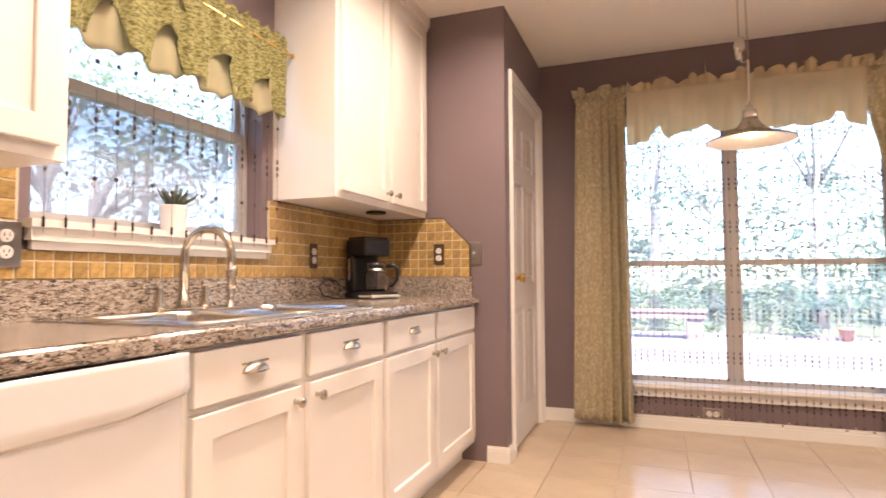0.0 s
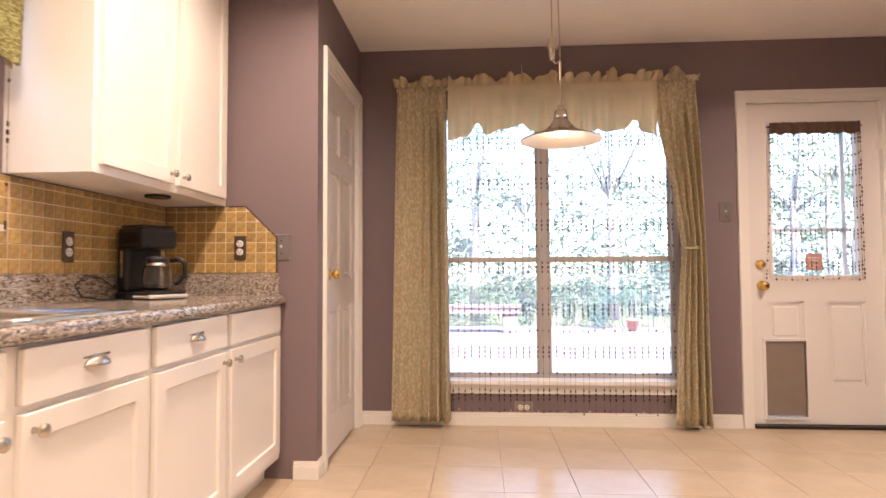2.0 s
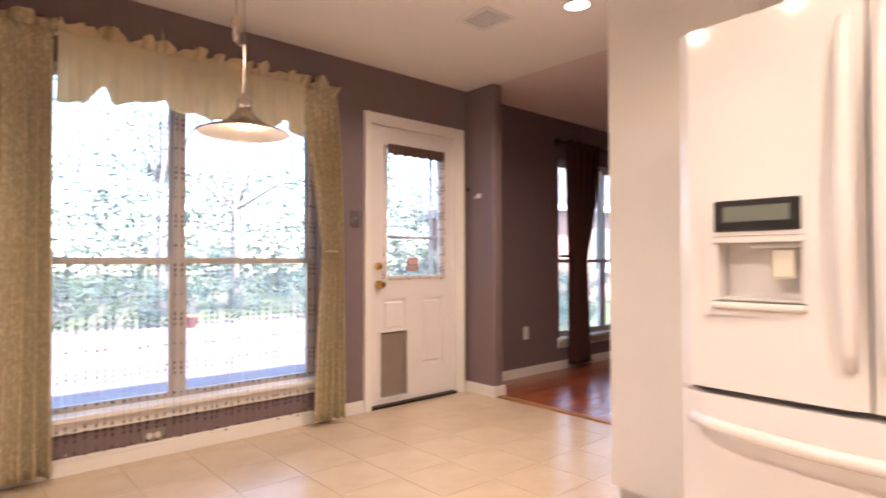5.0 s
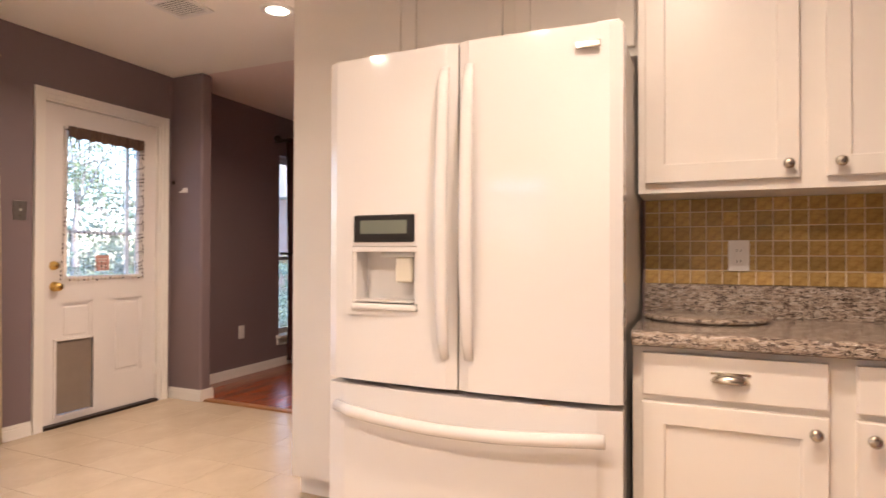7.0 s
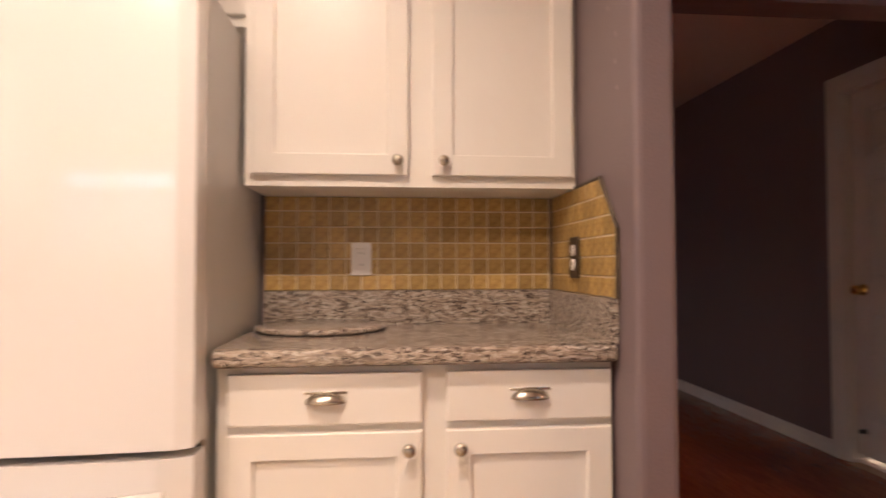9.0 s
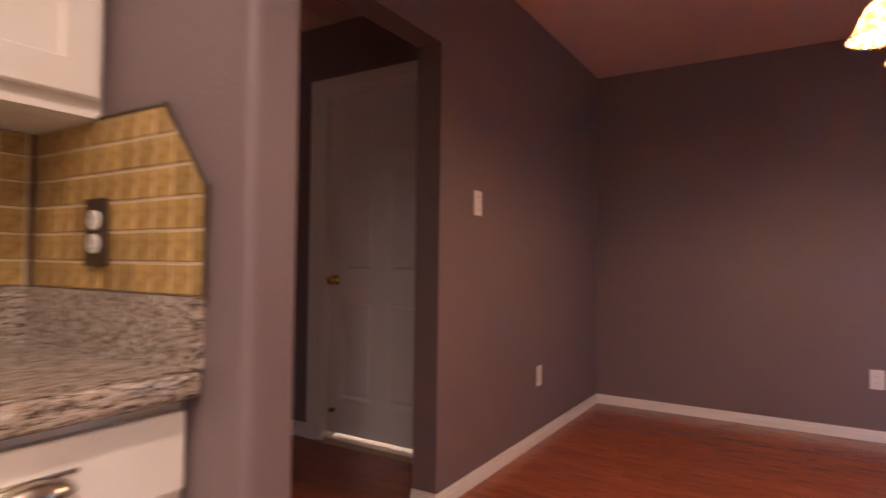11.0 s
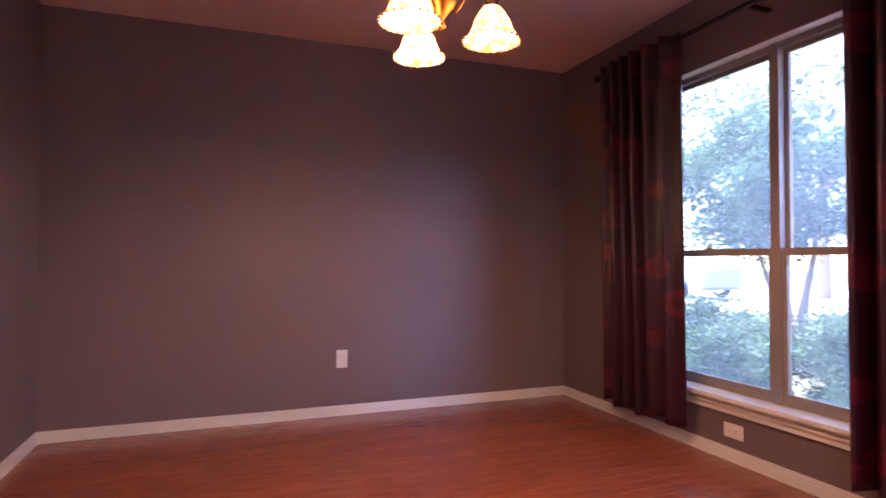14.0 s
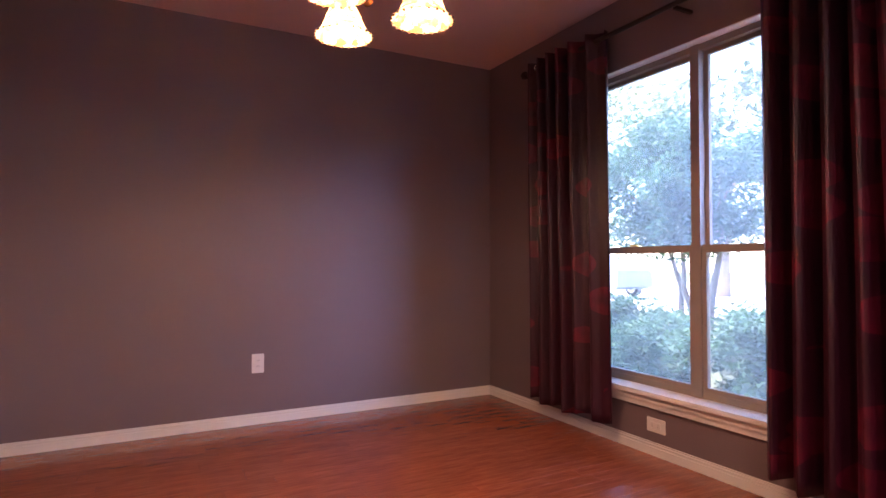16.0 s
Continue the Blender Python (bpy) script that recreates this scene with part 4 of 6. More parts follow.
part("hub", lathe([(0.006, -0.045), (0.016, -0.035), (0.010, -0.02), (0.026, 0.0), (0.046, 0.022), (0.050, 0.034), (0.032, 0.045), (0.020, 0.07), (0.024, 0.10), (0.012, 0.14)], Matrix.Translation((HUB[0], HUB[1], 1.84)) @ Matrix.Scale(1.24, 4), 24), DARK_BRASS, ch, "turned brass hub", True)
part("rod", tube([(HUB[0], HUB[1], 2.0), (HUB[0], HUB[1], H - 0.04)], 0.007, 10), BRONZE, ch)
part("canopy", lathe([(0.012, -0.05), (0.055, -0.03), (0.065, -0.001)], Matrix.Translation((HUB[0], HUB[1], H)), 24), BRASS, ch, "", True)


# ---- cloth ----
def cloth(name, colour, rough=0.9, trans=0.0, **kw):
    m = material(name, colour, rough, **kw)
    if trans:
        t = m.node_tree
        p = t.nodes["Principled BSDF"]
        tl, mx = t.nodes.new("ShaderNodeBsdfTranslucent"), t.nodes.new("ShaderNodeMixShader")
        t.links.new(p.inputs["Base Color"].links[0].from_socket, tl.inputs[0])
        mx.inputs[0].default_value = trans
        out = t.nodes["Material Output"]
        t.links.new(p.outputs[0], mx.inputs[1])
        t.links.new(tl.outputs[0], mx.inputs[2])
        t.links.new(mx.outputs[0], out.inputs[0])
    return m


def see_through(m, amount):
    """Lets some light through a cloth."""
    t = m.node_tree
    p = t.nodes["Principled BSDF"]
    tl, mx = t.nodes.new("ShaderNodeBsdfTranslucent"), t.nodes.new("ShaderNodeMixShader")
    t.links.new(p.inputs["Base Color"].links[0].from_socket, tl.inputs[0])
    mx.inputs[0].default_value = amount
    t.links.new(p.outputs[0], mx.inputs[1])
    t.links.new(tl.outputs[0], mx.inputs[2])
    t.links.new(mx.outputs[0], t.nodes["Material Output"].inputs[0])
    return m


SAGE = see_through(ramp_material("sage_leaf_cloth", [(0.40, (0.55, 0.47, 0.295)), (0.53, (0.59, 0.505, 0.325)), (0.57, (0.78, 0.70, 0.52)), (0.64, (0.70, 0.61, 0.43))], 62, 0.85, "noise", 2, stretch=(1.2, 1.2, 0.65), bump=0.15), 0.30)
CREAM = cloth("cream_cotton", (0.90, 0.80, 0.60), 0.9, 0.70, vary=0.06, scale=14, bump=0.2, bump_scale=300)
# shade of the crinkles is put into the colour as olive noise
GREEN = see_through(ramp_material("crinkle_shaded_green_cloth", [(0.32, (0.10, 0.09, 0.03)), (0.47, (0.24, 0.22, 0.08)), (0.56, (0.36, 0.335, 0.14)), (0.75, (0.46, 0.43, 0.21))], 75, 0.85, "noise", 3, stretch=(1, 0.8, 1.7), bump=0.9), 0.12)
SHEER = cloth("sheer_cream_lining", (0.58, 0.52, 0.34), 0.9, 0.48, vary=0.10, scale=12)
WINE = cloth("wine_red_satin", (0.026, 0.002, 0.009), 0.44, 0.06, vary=0.6, scale=5, fine=0.4, bump=0.9, bump_scale=45, stretch=(1, 1, 0.25))
# woven rings of brighter red in the satin
wt_ = WINE.node_tree
wp_ = wt_.nodes["Principled BSDF"]
wco, wmp, wvo, wno, wra, wml, wmx = [wt_.nodes.new("ShaderNode" + k) for k in ("TexCoord", "Mapping", "TexVoronoi", "TexNoise", "ValToRGB", "Math", "Mix")]
wmp.inputs["Scale"].default_value = (0.0, 1.0, 1.0)
wvo.inputs["Scale"].default_value, wno.inputs["Scale"].default_value = 4.6, 16.0
for e, (pos, v) in zip([wra.color_ramp.elements[0], wra.color_ramp.elements[1]] + [wra.color_ramp.elements.new(0.5) for _ in range(4)], ((0.0, 0), (0.325, 0), (0.335, 1), (0.350, 1), (0.36, 0), (1.0, 0))):
    e.position, e.color = pos, (v, v, v, 1)
wml.operation = "MULTIPLY"
wmx.data_type = "RGBA"
for a, b in ((wco.outputs["Object"], wmp.inputs[0]), (wmp.outputs[0], wvo.inputs["Vector"]), (wco.outputs["Object"], wno.inputs["Vector"]), (wvo.outputs["Distance"], wra.inputs[0]), (wra.outputs[0], wml.inputs[0]), (wno.outputs[0], wml.inputs[1]), (wml.outputs[0], wmx.inputs[0]), (wp_.inputs["Base Color"].links[0].from_socket, wmx.inputs[6]), (wmx.outputs[2], wp_.inputs["Base Color"])):
    wt_.links.new(a, b)
wmx.inputs[7].default_value = (0.19, 0.005, 0.028, 1)
RUST = cloth("dark_rust_cloth", (0.055, 0.016, 0.014), 0.9, 0.02, vary=0.2, scale=12)
BROWN = cloth("brown_pleated_cloth", (0.11, 0.065, 0.045), 0.9, 0.05, vary=0.3, scale=40)


def curtain(name, axis, depth, left, right, z0, z1, pleats, amp, mat, label, ruffle=0.0, seed=1, thick=0.003, nv=44, hem=0.0, category="curtain"):
    """Hanging cloth; left and right are (z, place) lines; depth: its mean distance on the other axis."""
    rng = random.Random(seed)
    ph = [rng.uniform(0, 6.28) for _ in range(6)]
    nu = int(pleats * 14)

    def f(u, v):
        z = z0 + (z1 - z0) * v
        a = lerp(left, z) + (lerp(right, z) - lerp(left, z)) * (u + 0.012 * math.sin(9 * u + ph[0] + 2 * v))
        w = 2 * math.pi * pleats * (u + 0.02 * math.sin(5 * u + ph[1]) + 0.010 * math.sin(3.1 * v + ph[2]))
        k = amp * (0.75 + 0.35 * math.sin(4.3 * u + ph[3]) + 0.15 * math.sin(2.5 * v + ph[4]))
        d = k * math.sin(w) + 0.35 * k * math.sin(2 * w + ph[5])
        if ruffle:
            d *= min(1.0, 0.12 + max(0.0, z1 - 0.055 - z) / 0.35)
        z += hem * math.sin(w * 0.5) * (1 - v) ** 8
        return Vector((a, depth + d, z)) if axis == "y" else Vector((depth + d, a, z))
    t = thing(name, f(0.5, 0.0), label, category)
    part("cloth", sheet(nu, nv, f, thick), mat, t, "", True)
    if ruffle:
        a0, a1 = lerp(left, z1) - 0.022, lerp(right, z1) + 0.022
        part("ruffle", ruffle_mesh(a0, a1, depth, z1 - 0.004, ruffle, seed), mat, t, "gathered ruffle along the top", True)
    return t


def ruffle_mesh(a0, a1, depth, z0, tall, seed):
    """A gathered frill standing above a rod pocket, along x."""
    rng = random.Random(seed + 50)
    p = [rng.uniform(0, 6.28) for _ in range(4)]

    def f(u, v):
        a = a0 + (a1 - a0) * u
        w = a * 95 + 2.2 * math.sin(a * 23 + p[0])
        top = tall * (0.80 + 0.22 * math.sin(a * 31 + p[1]) + 0.16 * math.sin(a * 67 + p[2]))
        d = (0.004 + 0.026 * v) * math.sin(w) + 0.010 * v * math.sin(2.1 * w + p[3])
        return Vector((a + 0.010 * v * math.cos(w), depth + d - 0.018 * v * v, z0 + top * v - 0.012 * v * v * math.sin(w * 0.5)))
    return sheet(int((a1 - a0) * 150) + 8, 8, f, 0.002)


c = curtain("curtain", "y", YB - 0.105, [(0, -0.775), (2.15, -0.725), (2.3, -0.725)], [(0, -0.395), (2.15, -0.415), (2.3, -0.415)], 0.045, 2.165, 6, 0.040, SAGE, "sage green leaf-patterned curtain hanging beside the window", 0.058, 3)
c = curtain("curtain", "y", YB - 0.105, [(0, 0.975), (0.6, 1.0), (1.12, 1.035), (1.5, 0.985), (1.9, 0.90), (2.3, 0.865)], [(0, 1.185), (1.12, 1.165), (2.15, 1.135), (2.3, 1.14)], 0.035, 2.165, 5, 0.032, SAGE, "sage green leaf-patterned curtain tied back at mid height", 0.064, 8)
part("tieback", tube([(1.165, YB - 0.01, 1.13), (1.155, YB - 0.10, 1.12), (1.10, YB - 0.145, 1.115), (1.04, YB - 0.12, 1.12)], 0.007, 8), SAGE, c)
rod = thing("curtain_rod", (0.2, YB - 0.09, 2.15), "white curtain rod above the big window", "rod")
part("bar", tube([(-0.735, YB - 0.09, 2.150), (1.135, YB - 0.09, 2.150)], 0.010, 10), TRIM, rod)
for x in (-0.725, 1.125):
    part("bracket", boxes((x - 0.01, x + 0.01, YB - 0.09, YB - 0.0005, 2.135, 2.148)), TRIM, rod)


def swag_cream(u, v):
    x = -0.405 + 1.30 * u
    low = lerp([(0, 1.815), (0.09, 1.825), (0.13, 1.90), (0.15, 1.925), (0.17, 1.86), (0.19, 1.845), (0.30, 1.885), (0.36, 1.90), (0.40, 1.865), (0.55, 1.85), (0.72, 1.855), (0.80, 1.845), (0.86, 1.875), (0.88, 1.91), (0.91, 1.90), (0.93, 1.85), (1.0, 1.80)], u)
    z = low + (2.164 - low) * v
    w = 62 * u + 2.0 * math.sin(7 * u)
    d = 0.016 * math.sin(w) * (0.5 + (1 - v)) + 0.008 * math.sin(2.3 * w + 1)
    d *= min(1.0, 0.08 + max(0.0, 2.12 - z) / 0.20)
    return Vector((x, YB - 0.125 + d, z))


va = thing("valance", (0.24, YB - 0.12, 1.82), "cream ruffled cotton valance with a scalloped hem", "valance")
part("skirt", sheet(150, 22, swag_cream, 0.003), CREAM, va, "", True)
part("ruffle", ruffle_mesh(-0.405, 0.895, YB - 0.125, 2.160, 0.056, 4), CREAM, va, "gathered ruffle along the top", True)
for z in (2.104, 2.158):
    part("seam", tube([(-0.40, YB - 0.1285, z), (0.89, YB - 0.1285, z)], 0.0013, 5), CREAM, va, "stitched seam of the rod pocket")


# green valance over the sink window
def swag_green(u, v):
    y = 0.70 + 1.045 * u
    q = (u * 5.0 + 0.30 + 0.10 * math.sin(5 * u)) % 1.0
    gap = max(0.0, 1 - (abs(q - 0.5) / 0.30) ** 4)
    low = 1.632 + 0.118 * gap + 0.010 * math.sin(u * 51)
    z = low + (1.955 - low) * v
    w = 62 * u + 1.5 * math.sin(6 * u)
    d = 0.013 * math.sin(w) * (0.6 + 0.8 * (1 - v)) + 0.005 * math.sin(2.7 * w)
    if z > 1.915:
        z += 0.010 * math.sin(w * 1.7)
    elif z > 1.885:
        d *= 0.4
    d += 0.003 * math.sin(310 * y + 60 * z) * math.sin(260 * z + 40 * y)
    return Vector((XW + 0.108 + d, y, z))


def swag_sheer(u, v):
    y = 0.71 + 1.02 * u
    q = (u * 5.0 + 0.30 + 0.10 * math.sin(5 * u)) % 1.0
    low = 1.640 - 0.030 * max(0.0, 1 - (abs(q - 0.45) / 0.42) ** 2) + 0.006 * math.sin(u * 63)
    z = low + (1.90 - low) * v
    return Vector((XW + 0.086 + 0.008 * math.sin(62 * u) * (0.6 + 0.6 * (1 - v)), y, z))


va = thing("valance", (XW + 0.08, 1.2, 1.62), "crinkled green valance with sheer cream lining", "valance")
part("cloth", sheet(260, 36, swag_green, 0.003), GREEN, va, "", True)
part("lining", sheet(100, 14, swag_sheer, 0.002), SHEER, va, "sheer cream lining", True)
rod = thing("curtain_rod", (XW + 0.07, 1.2, 1.90), "slim brass rod above the sink window", "rod")
part("bar", tube([(XW + 0.104, 0.70, 1.90), (XW + 0.104, 1.765, 1.90)], 0.006, 10), BRASS, rod)
part("finial", lathe([(0.006, 0), (0.012, 0.008), (0.008, 0.016)], Matrix.Translation((XW + 0.104, 1.765, 1.90)) @ Matrix.Rotation(radians(-90), 4, "X"), 14), BRASS, rod, "", True)

# dining room curtains
rod = thing("curtain_rod", (XD + 0.128, -2.5, 2.20), "dark curtain rod above the dining window", "rod")
part("bar", tube([(XD + 0.128, -3.74, 2.205), (XD + 0.128, -1.40, 2.205)], 0.013, 12), BRONZE, rod)
part("finial", lathe([(0.013, 0), (0.024, 0.008), (0.026, 0.03), (0.014, 0.045)], Matrix.Translation((XD + 0.128, -3.74, 2.205)) @ Matrix.Rotation(radians(90), 4, "X"), 16), BRONZE, rod, "", True)
for y in (-3.71, -2.6, -1.45):
    part("bracket", boxes((XD + 0.0005, XD + 0.118, y - 0.008, y + 0.008, 2.185, 2.20)), BRONZE, rod)


def grommets(parent, ys):
    for y in ys:
        b = bmesh.new()
        n = 16
        add_tube(b, [(XD + 0.128 + 0.027 * math.cos(2 * math.pi * i / n), y, 2.205 + 0.027 * math.sin(2 * math.pi * i / n)) for i in range(n + 1)], 0.004, 6)
        part("grommet", b, STEEL, parent, "metal grommet")


c = curtain("curtain", "x", XD + 0.128, [(0, -3.70), (2.3, -3.69)], [(0, -3.03), (2.3, -3.05)], 0.15, 2.245, 6, 0.050, WINE, "wine red satin grommet curtain beside the window", 0, 5, hem=0.012)
grommets(c, [-3.62, -3.46, -3.30, -3.14])
c = curtain("curtain", "x", XD + 0.128, [(0, -2.185), (2.3, -2.165)], [(0, -1.42), (2.3, -1.45)], 0.15, 2.245, 7, 0.052, WINE, "wine red satin grommet curtain, folds catching light", 0, 12, hem=0.015)
grommets(c, [-2.12, -1.97, -1.82, -1.67])

# living room curtains
rod = thing("curtain_rod", (4.5, 3.70, 2.19), "dark curtain rod in the living room", "rod")
part("bar", tube([(3.60, 3.70, 2.19), (5.6, 3.70, 2.19)], 0.013, 10), BRONZE, rod)
part("finial", lathe([(0.013, 0), (0.03, 0.01), (0.036, 0.035), (0.02, 0.06), (0.005, 0.066)], Matrix.Translation((3.60, 3.70, 2.19)) @ Matrix.Rotation(radians(-90), 4, "Y"), 16), BRONZE, rod, "", True)
part("bracket", boxes((3.655, 3.675, 3.70, 3.7995, 2.17, 2.185)), BRONZE, rod)
curtain("curtain", "y", 3.69, [(0, 3.74), (0.9, 3.755), (1.08, 3.755), (1.6, 3.72), (2.25, 3.70)], [(0, 4.08), (0.9, 4.03), (1.08, 4.02), (1.6, 4.18), (2.25, 4.28)], 0.06, 2.225, 5, 0.03, RUST, "dark rust curtain tied back in the living room", 0, 4)
curtain("curtain", "y", 3.69, [(0, 5.0), (1.08, 4.95), (1.6, 4.70), (2.25, 4.50)], [(0, 5.4), (2.25, 5.5)], 0.06, 2.225, 5, 0.03, RUST, "dark rust curtain at the far side of the living room window", 0, 6)
hk = thing("curtain_hook", (3.72, 3.79, 1.10), "dark metal curtain tieback hook", "hook")
part("knob", tube([(3.74, 3.7995, 1.10), (3.74, 3.68, 1.10), (3.80, 3.66, 1.10)], 0.012, 8), BRONZE, hk)


# ---- bead curtains ----
BEAD = material("dark_glass_bead", (0.05, 0.035, 0.035), 0.25, vary=0.5, scale=40)
SHELL = material("pale_shell_bead", (0.55, 0.46, 0.34), 0.35, vary=0.2, scale=40)
STRING = material("clear_string", (0.35, 0.32, 0.32), 0.5, vary=0.1)


def strand_mesh(x, y, z0, z1, rng, pitch=0.265, scale=1.0, phase=0.0):
    b = bmesh.new()
    add_tube(b, [(x, y, z0), (x, y, z1)], 0.0007, 3)
    z = z1 - 0.06 - phase - rng.uniform(0, 0.012)
    k = 0
    while z > z0 + 0.02:
        if k % 2:
            r = 0.0072 * scale * rng.uniform(0.85, 1.1)
            m = Matrix.Translation((x, y, z)) @ Matrix.Rotation(rng.uniform(0, 3.1), 4, "Z") @ Matrix.Rotation(radians(90), 4, "X")
            add_lathe(b, [(r * 0.5, -0.003), (r, -0.001), (r, 0.001), (r * 0.5, 0.003)], m, 7)
        else:
            for j in (-1, 0, 1):
                h, r = 0.0085 * scale, (0.0042 if j else 0.0052) * scale
                add_lathe(b, [(r * 0.7, -h), (r, -h * 0.7), (r, h * 0.7), (r * 0.7, h)], Matrix.Translation((x, y, z + j * 0.028 * scale)), 6)
        z -= pitch / 2
        k += 1
    return b


rng = random.Random(5)
bc = thing("bead_curtain", (0.3, YB - 0.075, 0.1), "dark beaded strand curtain across the big window", "bead curtain")
n = 36
for i in range(n):
    x = -0.385 + 1.42 * i / (n - 1) + rng.uniform(-0.007, 0.007)
    z0 = rng.uniform(0.095, 0.125)
    s = part("strand", strand_mesh(x, YB - 0.072 + rng.uniform(-0.006, 0.006), z0, 2.13, rng), BEAD, bc)
    part("end_bead", lathe([(0.003, -0.005), (0.0055, 0), (0.003, 0.005)], Matrix.Translation((x, YB - 0.072, z0 - 0.004)), 7), SHELL if i % 4 == 1 else BEAD, s)
part("top_rod", tube([(-0.40, YB - 0.072, 2.13), (1.06, YB - 0.072, 2.13)], 0.006, 8), TRIM, bc)

bc = thing("bead_curtain", (1.9, YB + 0.0, 0.9), "beaded strands below a brown pleated header on the door", "bead curtain")
for i in range(17):
    x = 1.64 + 0.50 * i / 16 + rng.uniform(-0.005, 0.005)
    if i > 12:
        x = 2.075 + 0.022 * (i - 12) + rng.uniform(-0.004, 0.004)
    z0 = rng.uniform(0.915, 0.93)
    s = part("strand", strand_mesh(x, YB + 0.005, z0, 1.87, rng, 0.20, 0.85), BEAD, bc)
    part("end_bead", lathe([(0.003, -0.006), (0.0065, 0), (0.003, 0.006)], Matrix.Translation((x, YB + 0.004, z0)), 7), SHELL if i % 3 else BEAD, s)
for x, z0, lean in ((1.625, 0.93, -0.045), (2.172, 0.915, 0.0)):
    b = strand_mesh(x, YB + 0.003, z0, 1.87, rng, 0.17, 0.9)
    for v in b.verts:
        v.co.x += lean * max(0.0, (1.5 - v.co.z) / 0.6)
    part("strand", b, BEAD, bc)


def header(u, v):
    return Vector((1.622 + 0.545 * u, YB - 0.008 + 0.006 * math.sin(75 * u) + 0.003 * math.sin(31 * u), 1.835 + 0.075 * v + 0.005 * math.sin(40 * u) * (1 - v)))


part("header", sheet(110, 6, header, 0.003), BROWN, bc, "brown pleated cloth header", True)
part("rod", tube([(1.605, YB + 0.006, 1.885), (2.185, YB + 0.006, 1.885)], 0.005, 8), STEEL, bc)

bc = thing("bead_curtain", (XW + 0.03, 1.2, 1.1), "dark beaded strand curtain in the sink window", "bead curtain")
for i in range(15):
    y = 0.79 + 0.945 * i / 14 + rng.uniform(-0.006, 0.006)
    b = strand_mesh(0, 0, 1.095, 1.89, rng, 0.33, 0.95, 0.07)
    add_lathe(b, [(0.0025, -0.013), (0.0036, -0.010), (0.0036, 0.010), (0.0025, 0.013)], Matrix.Translation((0, 0, 1.128 + rng.uniform(-0.004, 0.004))), 8)
    bmesh.ops.translate(b, vec=(XW + 0.062, y, 0), verts=b.verts)
    part("strand", b, BEAD, bc)

# ---- sink, tap, coffee maker, plant, board ----
sk = thing("sink", (-1.45, 1.2, 0.87), "double-bowl stainless steel sink set in the granite", "sink")
b = bmesh.new()
Z = CL + 0.004
rim = boxes((-1.705, -1.60, 0.785, 1.615, CL + 0.0005, Z), (-1.215, -1.185, 0.785, 1.615, CL + 0.0005, Z), (-1.60, -1.215, 0.785, 0.83, CL + 0.0005, Z), (-1.60, -1.215, 1.57, 1.615, CL + 0.0005, Z), (-1.60, -1.215, 1.185, 1.215, CL - 0.01, Z))
part("rim", rim, STEEL, sk)


def bowl_mesh(x0, x1, y0, y1):
    """A pressed bowl with rounded corners and a rolled lip."""
    b = bmesh.new()
    rings = []
    for q, z, r in ((0.016, Z + 0.0004, 0.066), (0.012, Z + 0.0045, 0.062), (0.006, Z + 0.0055, 0.056), (0.0, Z + 0.003, 0.05), (-0.004, Z - 0.012, 0.05), (-0.012, Z - 0.13, 0.05), (-0.022, Z - 0.155, 0.045), (-0.05, Z - 0.168, 0.03)):
        ring = []
        for cx, cy, a0 in ((x1 + q - r, y1 + q - r, 0), (x0 - q + r, y1 + q - r, 90), (x0 - q + r, y0 - q + r, 180), (x1 + q - r, y0 - q + r, 270)):
            ring += [b.verts.new((cx + r * math.cos(radians(a0 + k)), cy + r * math.sin(radians(a0 + k)), z)) for k in range(0, 91, 15)]
        rings.append(ring)
    n = len(rings[0])
    for p, r in zip(rings, rings[1:]):
        for i in range(n):
            b.faces.new((p[i], p[(i + 1) % n], r[(i + 1) % n], r[i]))
    b.faces.new(rings[-1])
    return b


for y0, y1 in ((0.83, 1.185), (1.215, 1.57)):
    bo = part("bowl", bowl_mesh(-1.60, -1.215, y0, y1), STEEL, sk, "", True)
    part("drain", lathe([(0.055, 0), (0.055, 0.004), (0.035, 0.003), (0.02, 0.001)], Matrix.Translation((-1.40, (y0 + y1) / 2, Z - 0.1675)), 24), NICKEL, bo, "", True)

tp = thing("faucet", (-1.655, 1.22, Z), "brushed nickel gooseneck faucet with two lever handles", "faucet")
part("deck_plate", box(-1.685, -1.630, 1.10, 1.36, Z, Z + 0.010, 0.004, 2), NICKEL, tp)
R = 0.085
arc = [(-1.655, 1.222, Z + 0.01), (-1.655, 1.222, Z + 0.17)] + [(-1.655 + R - R * math.cos(radians(a)), 1.222 + 0.02 * (1 - math.cos(radians(a))) / 2, Z + 0.17 + R * 1.05 * math.sin(radians(a))) for a in range(15, 181, 15)] + [(-1.484, 1.243, Z + 0.12)]
part("spout", tube(arc, [0.018, 0.0145] + [0.0128] * (len(arc) - 2), 14), NICKEL, tp, "arched spout", True)
part("collar", lathe([(0.022, 0), (0.022, 0.012), (0.015, 0.03), (0.017, 0.04), (0.013, 0.05)], Matrix.Translation((-1.655, 1.222, Z + 0.009)), 18), NICKEL, tp, "", True)
part("nozzle", lathe([(0.010, -0.055), (0.015, -0.045), (0.012, -0.02), (0.017, -0.008), (0.017, 0.006), (0.011, 0.014)], Matrix.Translation((-1.484, 1.243, Z + 0.125)), 18), NICKEL, tp, "", True)
